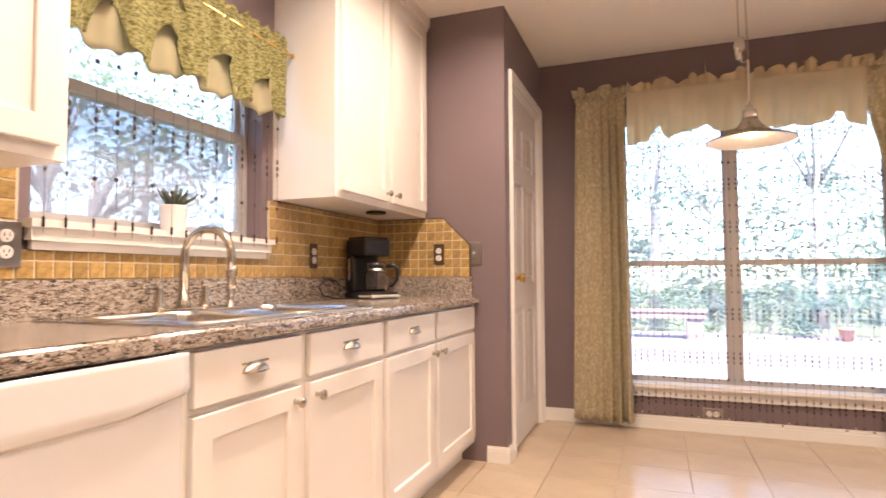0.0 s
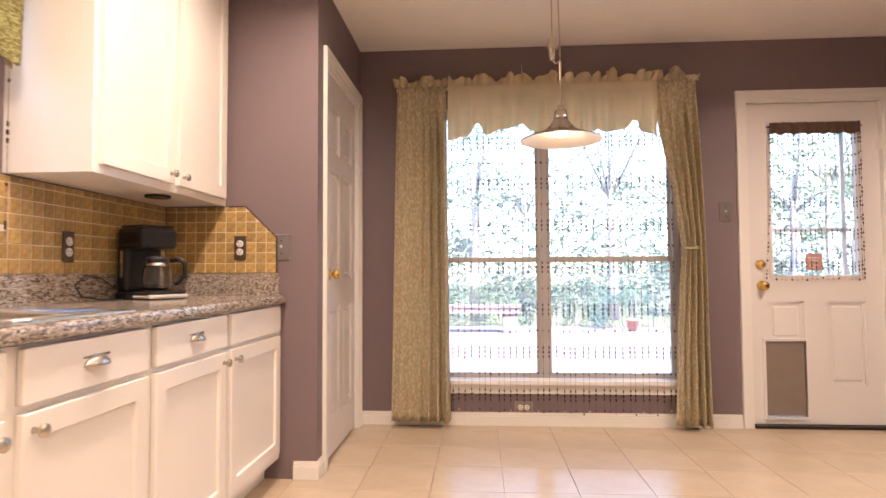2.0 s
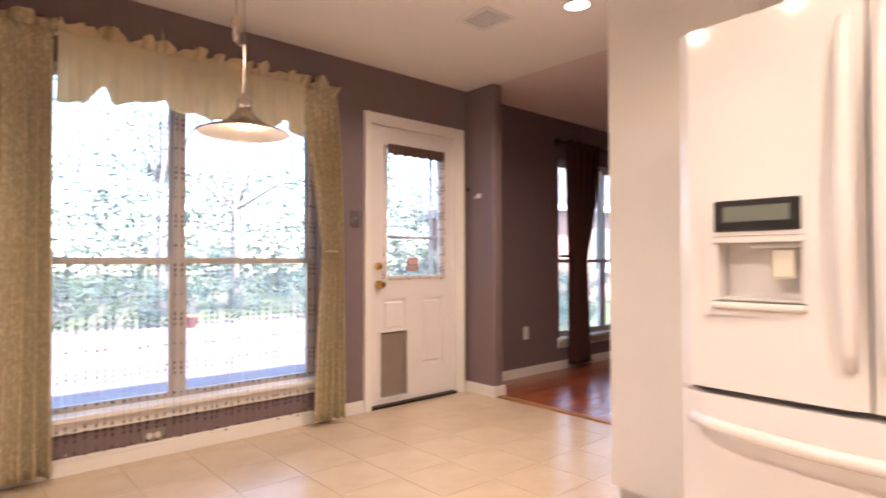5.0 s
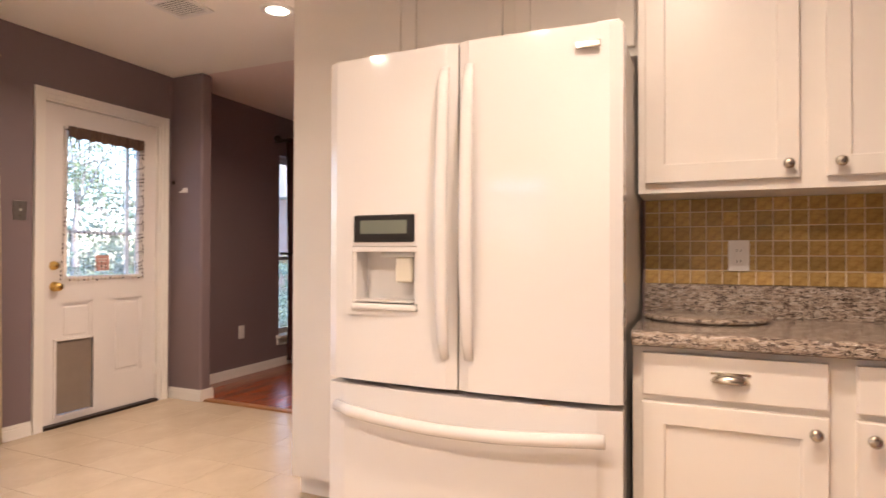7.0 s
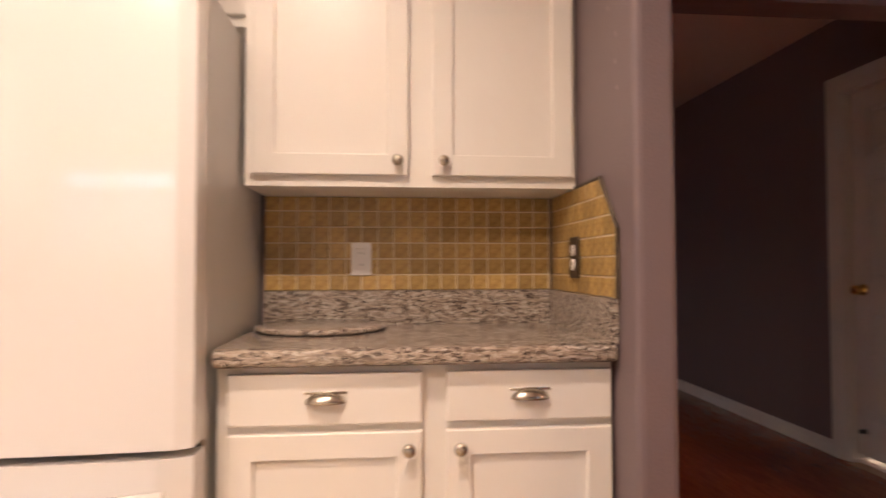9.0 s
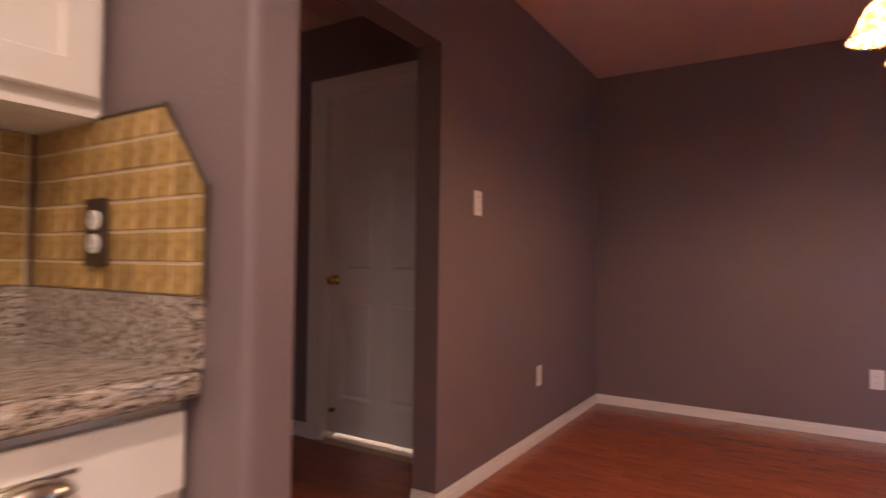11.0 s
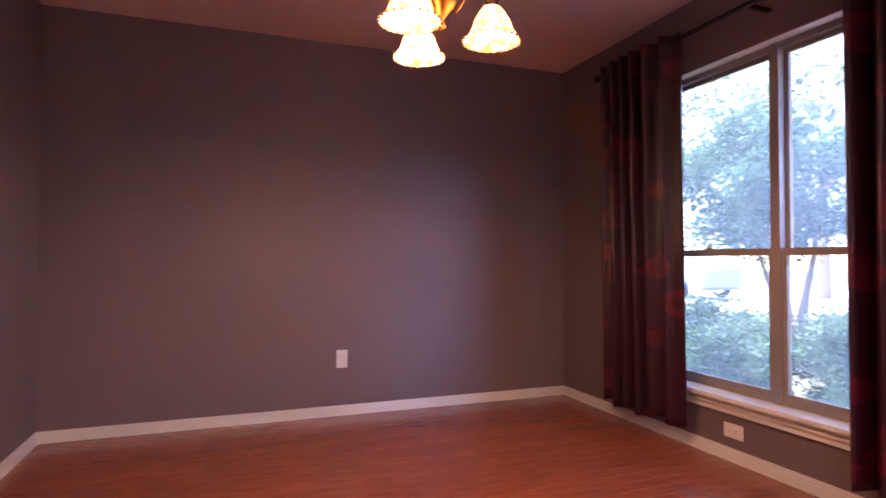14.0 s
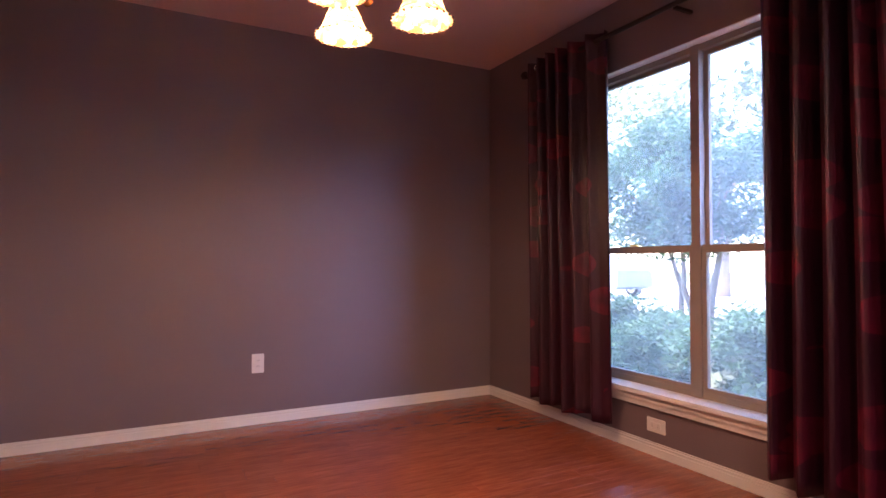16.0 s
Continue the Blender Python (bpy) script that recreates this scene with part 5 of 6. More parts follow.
for y, s in ((1.128, -1), (1.316, 1)):
    hb = lathe([(0.019, 0), (0.019, 0.012), (0.012, 0.03), (0.015, 0.045), (0.010, 0.062), (0.012, 0.068), (0.004, 0.072)], Matrix.Translation((-1.657, y, Z + 0.009)), 18)
    add_tube(hb, [(-1.657, y, Z + 0.072), (-1.657, y + 0.045 * s, Z + 0.078), (-1.657, y + 0.062 * s, Z + 0.076)], [0.007, 0.005, 0.006], 10)
    part("handle", hb, NICKEL, tp, "", True)
sp = thing("side_sprayer", (-1.655, 1.435, Z), "brushed nickel side sprayer standing by the tap", "sprayer")
part("body", lathe([(0.019, 0), (0.019, 0.008), (0.011, 0.014), (0.011, 0.04), (0.017, 0.06), (0.012, 0.08), (0.014, 0.10), (0.018, 0.115), (0.012, 0.13)], Matrix.Translation((-1.655, 1.435, Z)), 18), NICKEL, sp, "", True)

cm = thing("coffee_maker", (-1.59, 2.36, CL), "black drip coffee maker with glass carafe", "coffee maker")
CMX, CMY = -1.590, 2.36
mrot = Matrix.Translation((CMX, CMY, CL)) @ Matrix.Rotation(radians(66), 4, "Z") @ Matrix.Diagonal((0.88, 0.86, 1.0, 1.0))


def put(bm):
    bmesh.ops.transform(bm, matrix=mrot, verts=bm.verts)
    return bm


part("base", put(box(-0.10, 0.10, -0.145, 0.115, 0.0, 0.032, 0.014, 3)), BLACK, cm)
part("base_trim", put(box(-0.102, 0.102, -0.150, -0.02, 0.004, 0.022, 0.009, 2)), APPLIANCE_GREY, cm, "grey base trim")
part("tower", put(box(-0.095, 0.095, 0.035, 0.115, 0.03, 0.22, 0.02, 3)), BLACK, cm)
part("head", put(box(-0.095, 0.095, -0.078, 0.113, 0.208, 0.298, 0.020, 3)), BLACK, cm)
part("lid", put(box(-0.082, 0.082, -0.060, 0.098, 0.296, 0.306, 0.004, 2)), BLACK, cm)
part("water_gauge", put(box(-0.098, -0.094, 0.06, 0.08, 0.09, 0.2, 0.001)), STEEL, cm, "silver water gauge")
part("hot_plate", put(lathe([(0.07, 0.031), (0.07, 0.036), (0.06, 0.037)], Matrix.Translation((0, -0.055, 0)), 24)), BLACK, cm)
CARAFE = glass_material("carafe_glass")
ca = part("carafe", put(lathe([(0.045, 0.038), (0.062, 0.048), (0.067, 0.085), (0.060, 0.125), (0.046, 0.150), (0.043, 0.152), (0.056, 0.122), (0.063, 0.085), (0.058, 0.050), (0.043, 0.042)], Matrix.Translation((0, -0.055, 0)), 32)), CARAFE, cm, "clear glass carafe", True)
part("carafe_lid", put(lathe([(0.047, 0.150), (0.049, 0.165), (0.044, 0.174), (0.02, 0.178)], Matrix.Translation((0, -0.055, 0)), 24)), BLACK, ca, "", True)
part("carafe_band", put(lathe([(0.0535, 0.138), (0.0515, 0.150), (0.047, 0.151)], Matrix.Translation((0, -0.055, 0)), 32, False)), STEEL, ca, "steel band", True)
part("carafe_handle", put(tube([(0.035, -0.105, 0.160), (0.06, -0.140, 0.165), (0.075, -0.160, 0.145), (0.072, -0.157, 0.095), (0.058, -0.135, 0.065), (0.048, -0.120, 0.062)], [0.010, 0.011, 0.012, 0.011, 0.009, 0.008], 10)), BLACK, ca, "black carafe handle", True)
cord = thing("power_cord", (-1.70, 2.15, CL), "looped black power cord on the worktop", "cord")
part("cable", tube([(-1.69, 2.30, CL + 0.04), (-1.715, 2.23, CL + 0.09), (-1.72, 2.15, CL + 0.10), (-1.715, 2.09, CL + 0.06), (-1.69, 2.09, CL + 0.02), (-1.66, 2.16, CL + 0.006), (-1.63, 2.24, CL + 0.005)], 0.0032, 8), BLACK, cord, "", True)

pp = thing("potted_plant", (XW - 0.02, 1.285, 1.132), "small spiky succulent in a white ceramic pot", "plant")
MP = Matrix.Translation((XW - 0.02, 1.285, 1.1325))
part("pot", lathe([(0.036, 0), (0.039, 0.01), (0.045, 0.088), (0.045, 0.092), (0.041, 0.092), (0.038, 0.080)], MP, 28), CERAMIC, pp, "", True)
part("soil", lathe([(0.0385, 0.076), (0.03, 0.081)], MP, 20), material("dark_soil", (0.03, 0.02, 0.015), 0.95, vary=0.3, scale=60), pp)
SUCC = material("grey_green_succulent", (0.065, 0.075, 0.045), 0.5, vary=0.35, scale=30)
rng = random.Random(11)
for i in range(22):
    a, tilt, ln = i * 2.4, rng.uniform(0.15, 1.1), rng.uniform(0.05, 0.10)
    b = bmesh.new()
    d = Vector((math.cos(a) * math.sin(tilt), math.sin(a) * math.sin(tilt), math.cos(tilt)))
    p0 = MP.translation + Vector((0, 0, 0.08))
    add_tube(b, [p0, p0 + d * ln * 0.35, p0 + d * ln * 0.75, p0 + d * ln + Vector((0, 0, 0.006))], [0.005, 0.007, 0.005, 0.0008], 6)
    part("leaf", b, SUCC, pp, "", True)

bd2 = thing("cutting_board", (1.272, 0.062, CR), "round speckled granite board on the worktop", "cutting board")
part("disc", lathe([(0.176, 0.001), (0.186, 0.004), (0.188, 0.010), (0.184, 0.016), (0.176, 0.018)], Matrix.Translation((1.272, 0.062, CR)), 56), GRANITE, bd2, "", True)


# ---- outlets and switches ----
def wall_plate(m, label, plate, kind, w=0.072, h=0.116, wide=False):
    """kind: outlet, decora, switch or blank; local frame facing -y, centred."""
    e = lthing("outlet" if kind in ("outlet", "decora") else "light_switch", m @ (Matrix.Rotation(radians(90), 4, "Y") if wide else Matrix()), label, "outlet" if kind in ("outlet", "decora") else "switch")
    part("plate", box(-w / 2, w / 2, -0.006, -0.0005, -h / 2, h / 2, 0.003, 2), plate, e)
    if kind == "outlet":
        for z in (-0.020, 0.020):
            s = part("socket", lathe([(0.0165, 0), (0.0165, 0.0035), (0.015, 0.0045)], Matrix.Translation((0, -0.006, z)) @ Matrix.Rotation(radians(90), 4, "X"), 18), PLATE_WHITE, e, "white socket")
            part("slots", boxes((-0.0075, -0.0055, -0.0108, -0.0103, z - 0.002, z + 0.008), (0.0055, 0.0075, -0.0108, -0.0103, z - 0.002, z + 0.008), (-0.002, 0.002, -0.0108, -0.0103, z - 0.010, z - 0.006)), SLOT, s)
    elif kind == "decora":
        s = part("insert", box(-0.0165, 0.0165, -0.009, -0.006, -0.033, 0.033, 0.002), PLATE_WHITE, e)
        part("slots", boxes(*[(x - 0.001, x + 0.001, -0.0096, -0.0091, z - 0.004, z + 0.004) for x in (-0.006, 0.006) for z in (-0.018, 0.018)]), SLOT, s)
    elif kind == "switch":
        part("toggle", box(-0.005, 0.005, -0.018, -0.006, -0.004, 0.010, 0.002), PLATE_WHITE, e)
        for z in (-0.030, 0.030):
            part("screw", lathe([(0.0033, 0), (0.0033, 0.0008), (0.002, 0.0012)], Matrix.Translation((0, -0.006, z)) @ Matrix.Rotation(radians(90), 4, "X"), 10), SLOT, e)
    return e


TS = 0.0125    # face of the wall tiles off the wall
wall_plate(pose(XW + TS, 2.075, 1.078, 0, 0, 90), "white duplex outlet in a dark brown metal plate", PLATE_BROWN, "outlet", w=0.060)
wall_plate(pose(XW + TS, 0.733, 1.066, 0, 0, 90), "white duplex outlet in a pewter plate by the window", PLATE_METAL, "outlet", w=0.078)
wall_plate(pose(-1.365, PY - TS, 1.100), "white duplex outlet in a brown plate beside the coffee maker", PLATE_BROWN, "outlet", w=0.060)
wall_plate(pose(-1.165, PY - 0.001, 1.103), "pewter switch plate at the edge of the tiles", PLATE_METAL, "switch", w=0.085, h=0.125)
wall_plate(pose(XE - TS, -0.045, 1.092, 0, 0, -90), "white outlet on brown wall tiles", PLATE_WHITE, "decora", w=0.064, h=0.104)
wall_plate(pose(1.150, -0.665 + TS, 1.092, 0, 0, 180), "white duplex outlet in a brown plate on golden tiles", PLATE_BROWN, "outlet")
wall_plate(pose(0.062, YB, 0.118), "double outlet in a pewter plate below the big window", PLATE_METAL, "outlet", wide=True)
wall_plate(pose(1.338, YB, 1.348), "pewter light switch beside the back door", PLATE_METAL, "switch")
wall_plate(pose(3.215, 3.80, 0.395), "white living room outlet", PLATE_WHITE, "blank")
wall_plate(pose(DX, -2.491, 1.326, 0, 0, -90), "white light switch beside the opening", PLATE_WHITE, "switch")
wall_plate(pose(DX, -3.256, 0.399, 0, 0, -90), "white outlet low on the dining room wall", PLATE_WHITE, "decora")
wall_plate(pose(-0.263, DS, 0.385, 0, 0, 180), "white outlet low on the dining end wall", PLATE_WHITE, "decora")
wall_plate(pose(XD, -2.831, 0.172, 0, 0, 90), "white outlet below the dining window", PLATE_WHITE, "decora", wide=True)
hk = thing("wall_hook", (2.40, 3.60, 1.568), "small white double wall hook", "hook")
part("plate", box(2.404, 2.4095, 3.575, 3.625, 1.555, 1.59, 0.002), PLATE_WHITE, hk)
for y in (3.585, 3.615):
    part("peg", tube([(2.404, y, 1.572), (2.385, y, 1.562), (2.378, y, 1.552), (2.372, y, 1.560)], 0.004, 8), PLATE_WHITE, hk)
sd = thing("door_stop", (2.395, 3.70, 1.62), "small dark catch beside the back door", "catch")
part("body", box(2.392, 2.4095, 3.705, 3.725, 1.62, 1.65, 0.003), BRONZE, sd)
SPACKLE = material("pale_wall_filler", (0.30, 0.235, 0.235), 0.9, vary=0.2, scale=50)
for x, z in ((0.885, 1.62), (0.889, 1.555), (0.880, 1.49), (0.93, 1.70)):
    wp = thing("wall_patch", (x, -0.667, z), "dab of pale filler on the mauve wall", "filler")
    part("dab", lathe([(0.0065, 0), (0.0045, 0.0012)], Matrix.Translation((x, -0.6675, z)) @ Matrix.Rotation(radians(-90), 4, "X"), 9), SPACKLE, wp)

# ---- outdoors ----
LAWN = material("shaded_lawn", (0.075, 0.085, 0.035), 0.95, vary=0.4, scale=3, fine=0.5, bump=0.6, bump_scale=40)
structure("ground", boxes((-60, 60, -60, 60, -0.35, -0.25)), LAWN, "grass and earth round the house", "ground")
CONC = material("pale_concrete", (0.50, 0.46, 0.44), 0.9, vary=0.12, scale=2, fine=0.4, bump=0.2)
DECK = material("weathered_grey_deck", (0.20, 0.155, 0.16), 0.8, vary=0.15, scale=4, per_object=0.5, stretch=(1, 12, 1))
PAVER = material("pinkish_paving", (0.155, 0.118, 0.130), 0.9, vary=0.2, scale=2.5, fine=0.5, bump=0.3, bump_scale=14)
structure("pavement", boxes((-6.0, 6.5, 7.3, 12.5, -0.25, -0.19)), PAVER, "pinkish sunlit paved patio", "pavement")
structure("road", boxes((-30, -11, -40, 40, -0.249, -0.23)), CONC, "pale street beyond the front garden", "road")
dk = thing("deck", (1.0, 5.6, -0.25), "weathered grey wooden deck outside the window", "deck")
dm = finish(box(-2.5, 3.0, -0.066, 0.066, -0.03, 0.0, 0.004, 1), "board", DECK)
for i in range(24):
    o = new("board", dm)
    o.parent = dk
    o.matrix_parent_inverse = dk.matrix_basis.inverted()
    o.location = (0.6, 4.05 + 0.138 * i, -0.12)
part("joist", boxes((-1.9, -1.8, 3.95, 7.3, -0.25, -0.152), (3.5, 3.6, 3.95, 7.3, -0.25, -0.152), (0.8, 0.9, 3.95, 7.3, -0.25, -0.152)), DECK, dk)
BENCH = material("reddish_bench_wood", (0.20, 0.125, 0.12), 0.75, vary=0.2, scale=4, stretch=(1, 8, 8))
bn = thing("garden_bench", (-1.2, 11.2, -0.19), "low reddish-brown wooden deck bench", "bench")
for i in range(3):
    part("slat", box(-3.6, 0.57, 11.0 + 0.16 * i, 11.14 + 0.16 * i, 0.30, 0.345, 0.006), BENCH, bn)
part("apron", boxes((-3.57, 0.54, 11.03, 11.07, 0.19, 0.30)), BENCH, bn)
for x in (-3.3, -1.4, 0.36):
    part("leg", box(x - 0.13, x + 0.13, 11.08, 11.40, -0.19, 0.30, 0.008), BENCH, bn)


def leaves(n, place, size, seed, flat=0.0):
    """Many small leaf blades; place(rng) gives a centre."""
    rng = random.Random(seed)
    vs, fs = [], []
    for _ in range(n):
        c = Vector(place(rng))
        d = Vector((rng.gauss(0, 1), rng.gauss(0, 1), rng.gauss(0, 0.6) - flat)).normalized()
        e = d.cross(Vector((rng.gauss(0, 1), rng.gauss(0, 1), rng.gauss(0, 1)))).normalized()
        s = size * rng.uniform(0.6, 1.4)
        k = len(vs)
        vs += [c - d * s, c + e * s * 0.42, c + d * s, c - e * s * 0.42]
        fs.append((k, k + 1, k + 2, k + 3))
    me = bpy.data.meshes.new("leaves")
    me.from_pydata([tuple(v) for v in vs], [], fs)
    return me


def foliage_material(name, colour):
    m = cloth(name, colour, 0.6, 0.35, vary=0.35, scale=1.2, fine=0.5)
    m.node_tree.nodes["Principled BSDF"].inputs["Specular IOR Level"].default_value = 0.15
    return m


LEAF = foliage_material("mid_green_leaf", (0.085, 0.112, 0.066))
LEAF_TEAL = foliage_material("blue_green_leaf", (0.08, 0.125, 0.095))
LEAF_FRONT = foliage_material("glossy_front_leaf", (0.062, 0.125, 0.072))
LEAF_GREY = foliage_material("grey_green_leaf", (0.12, 0.135, 0.095))
LEAF_PALE = foliage_material("pale_green_leaf", (0.13, 0.165, 0.08))
BARK = material("grey_bark", (0.25, 0.205, 0.19), 0.9, vary=0.3, scale=6, bump=0.8, bump_scale=30, stretch=(1, 1, 0.25))


def clumps(centre, radii, n, rng):
    out = []
    for _ in range(n):
        while True:
            p = Vector((rng.uniform(-1, 1), rng.uniform(-1, 1), rng.uniform(-1, 1)))
            if 0.35 < p.length < 1:
                break
        out.append((Vector(centre) + Vector((p.x * radii[0], p.y * radii[1], p.z * radii[2])), rng.uniform(0.22, 0.42) * min(radii)))
    return out


def spot(cl):
    def f(r):
        c, s = r.choice(cl)
        return c + Vector((r.gauss(0, s * 0.55), r.gauss(0, s * 0.55), r.gauss(0, s * 0.42)))
    return f


def tree(x, y, h, r, seed, leaf, label, count=1500, size=0.07, stems=1, base=-0.25, crown=0.6, trunk=0.11, squash=0.75):
    rng = random.Random(seed)
    t = thing("tree", (x, y, base), label, "tree")
    tb = bmesh.new()
    zc = base + h * crown
    cl = clumps((x, y, zc + r * 0.35), (r, r, r * squash), 30, rng)
    for k in range(stems):
        a = 2.4 * k + seed
        ox = 0.0 if stems == 1 else 0.12
        p = [Vector((x + ox * math.cos(a) * (1 + 2.5 * q), y + ox * math.sin(a) * (1 + 2.5 * q), base + (zc - base) * q)) + Vector((rng.uniform(-0.05, 0.05), rng.uniform(-0.05, 0.05), 0)) * (q > 0) for q in (0, 0.25, 0.5, 0.75, 1.0)]
        w = trunk if stems == 1 else trunk * 0.4
        add_tube(tb, p, [w * 1.25, w, w * 0.85, w * 0.7, w * 0.5], 8)
        for c, s in cl[k::max(1, stems)][:6]:
            q = p[3]
            add_tube(tb, [q, q.lerp(c, 0.5) + Vector((0, 0, 0.1 * r)), c], [w * 0.4, w * 0.25, w * 0.08], 5)
    part("trunk", tb, BARK, t, "", True)
    me = leaves(count, spot(cl), size, seed)
    me.materials.append(leaf)
    o = new("crown", me)
    o.parent, o.matrix_parent_inverse = t, t.matrix_basis.inverted()
    return t


def shrub(x, y, rx, ry, z0, z1, seed, leaf, label, count=1200, size=0.035, name="shrub", category="shrub"):
    rng = random.Random(seed)
    t = thing(name, (x, y, z0), label, category)
    cl = [(Vector((x + rng.uniform(-rx, rx), y + rng.uniform(-ry, ry), z0 + (z1 - z0) * rng.uniform(0.15, 0.92) - 0.05)), 0.16) for _ in range(int(14 + 20 * rx * ry + 10 * max(rx, ry)))]
    sb = bmesh.new()
    for c, s in cl[:14]:
        add_tube(sb, [(c.x * 0.7 + x * 0.3, c.y * 0.7 + y * 0.3, z0), (c.x, c.y, c.z)], [0.012, 0.004], 5)
    part("stems", sb, BARK, t)
    me = leaves(count, spot(cl), size, seed)
    me.materials.append(leaf)
    o = new("foliage", me)
    o.parent, o.matrix_parent_inverse = t, t.matrix_basis.inverted()
    return t


# back garden
k = 0
for x, y, h, r, leaf in ((-5.0, 15, 8, 2.2, LEAF_PALE), (-2.2, 17, 9, 2.4, LEAF), (-0.3, 14.5, 7, 1.7, LEAF_TEAL), (1.2, 18, 10, 2.6, LEAF), (3.2, 15, 7.5, 2.2, LEAF_TEAL), (5.4, 16, 9, 2.5, LEAF),
                         (8.0, 14, 8, 2.4, LEAF_TEAL), (10.5, 17, 9, 2.6, LEAF_PALE), (13.5, 15, 9, 2.6, LEAF), (-8.5, 16, 9, 2.6, LEAF), (6.6, 12.8, 6, 1.6, LEAF_PALE), (16.5, 14, 8, 2.6, LEAF_TEAL)):
    tree(x, y, h, r, 20 + k, leaf, "slender woodland tree behind the patio", 1500, 0.062, crown=0.40 if k % 2 else 0.55, trunk=0.09 + 0.03 * (k % 3), squash=1.25)
    k += 1
for x, y, rx, ry, z1, leaf in ((-1.2, 13.2, 1.3, 0.6, 1.15, LEAF), (3.4, 12.2, 1.3, 0.6, 1.5, LEAF_TEAL), (5.8, 11.6, 1.2, 0.6, 1.3, LEAF_TEAL), (0.8, 13.0, 1.6, 0.6, 0.9, LEAF), (8.5, 11.0, 1.4, 0.7, 1.6, LEAF), (-4.5, 12.0, 1.5, 0.7, 1.3, LEAF_PALE), (10.8, 9.2, 1.4, 0.6, 1.2, LEAF)):
    shrub(x, y, rx, ry, -0.25, z1, int(100 + 7 * x), leaf, "leafy green garden shrub", 2300, 0.042)
wood_rng = random.Random(31)
wood = [(Vector((wood_rng.uniform(-14, 20), wood_rng.uniform(14.5, 22), wood_rng.choice((wood_rng.uniform(0.0, 1.2), wood_rng.uniform(1.2, 4.2))))), wood_rng.uniform(0.5, 1.1)) for _ in range(120)]
ft = new("woodland", leaves(19000, spot(wood), 0.10, 77))
ft.data.materials.append(LEAF_GREY)
tagged(ft, "thick undergrowth and branches at the garden's wooded edge", "woodland", "", "stuff")
far = new("far_woodland", leaves(14000, lambda r: (r.uniform(-28, 34), r.uniform(23, 29), r.choice((r.uniform(-0.2, 3.0), r.uniform(0, 5.2)))), 0.16, 78))
far.data.materials.append(LEAF_TEAL)
tagged(far, "distant pale woods beyond the garden", "woodland", "", "stuff")
fp = thing("flower_pot", (2.8, 11.6, -0.19), "small terracotta flower pot on the patio", "flower pot")
part("pot", lathe([(0.08, 0), (0.11, 0.19), (0.122, 0.19), (0.126, 0.235), (0.112, 0.235), (0.10, 0.19)], Matrix.Translation((2.8, 11.6, -0.19)), 24), TERRACOTTA, fp, "", True)
shrub(2.85, 5.5, 0.26, 0.22, -0.12, 0.88, 61, LEAF_PALE, "bright arching fern-like shrub on the deck", 500, 0.05)
# side garden beyond the sink window
for x, y, h, r, leaf in ((-8.0, 3.4, 7, 2.0, LEAF), (-9.5, 6.2, 8, 2.4, LEAF_TEAL), (-7.2, 5.2, 6, 1.6, LEAF_PALE), (-10.5, 9.0, 9, 2.6, LEAF), (-6.6, 8.2, 6, 1.8, LEAF_TEAL)):
    tree(x, y, h, r, 60 + k, leaf, "leafy tree beside the house", 1800, 0.06, crown=0.42, squash=1.2)
    k += 1
# front garden
for i in range(5):
    y = -7.6 + 1.25 * i
    shrub(-3.55, y, 0.38, 0.66, -0.25, 0.70, 200 + i, LEAF_FRONT, "clipped front hedge shrub with small leaves", 13000, 0.028, "hedge", "hedge")
tree(-6.3, -5.95, 3.26, 1.32, 91, LEAF_FRONT, "rounded small tree with several bare stems", 22000, 0.042, 5, crown=0.55, trunk=0.11, squash=0.70)
tree(-7.4, -2.6, 3.0, 1.05, 95, LEAF_FRONT, "rounded small tree with several bare stems", 15000, 0.042, 5, crown=0.50, trunk=0.11, squash=0.85)
tree(-9.5, -12.4, 8.0, 2.6, 97, LEAF_PALE, "tall street tree with drooping branches", 3000, 0.10, crown=0.55, trunk=0.16)
tree(-16.0, -3.0, 9.0, 3.2, 98, LEAF, "large tree across the street", 2600, 0.16, crown=0.5, trunk=0.2)
tree(-18.0, -14.0, 9.0, 3.4, 99, LEAF, "large tree across the street", 2600, 0.16, crown=0.5, trunk=0.2)
BRICK = material("pinkish_brick_wall", (0.36, 0.20, 0.16), 0.9, vary=0.25, scale=6, fine=0.5)
ROOF = material("grey_shingle_roof", (0.14, 0.13, 0.13), 0.9, vary=0.25, scale=5)
PANE_DARK = material("dark_window_pane", (0.05, 0.06, 0.07), 0.1, vary=0.2)


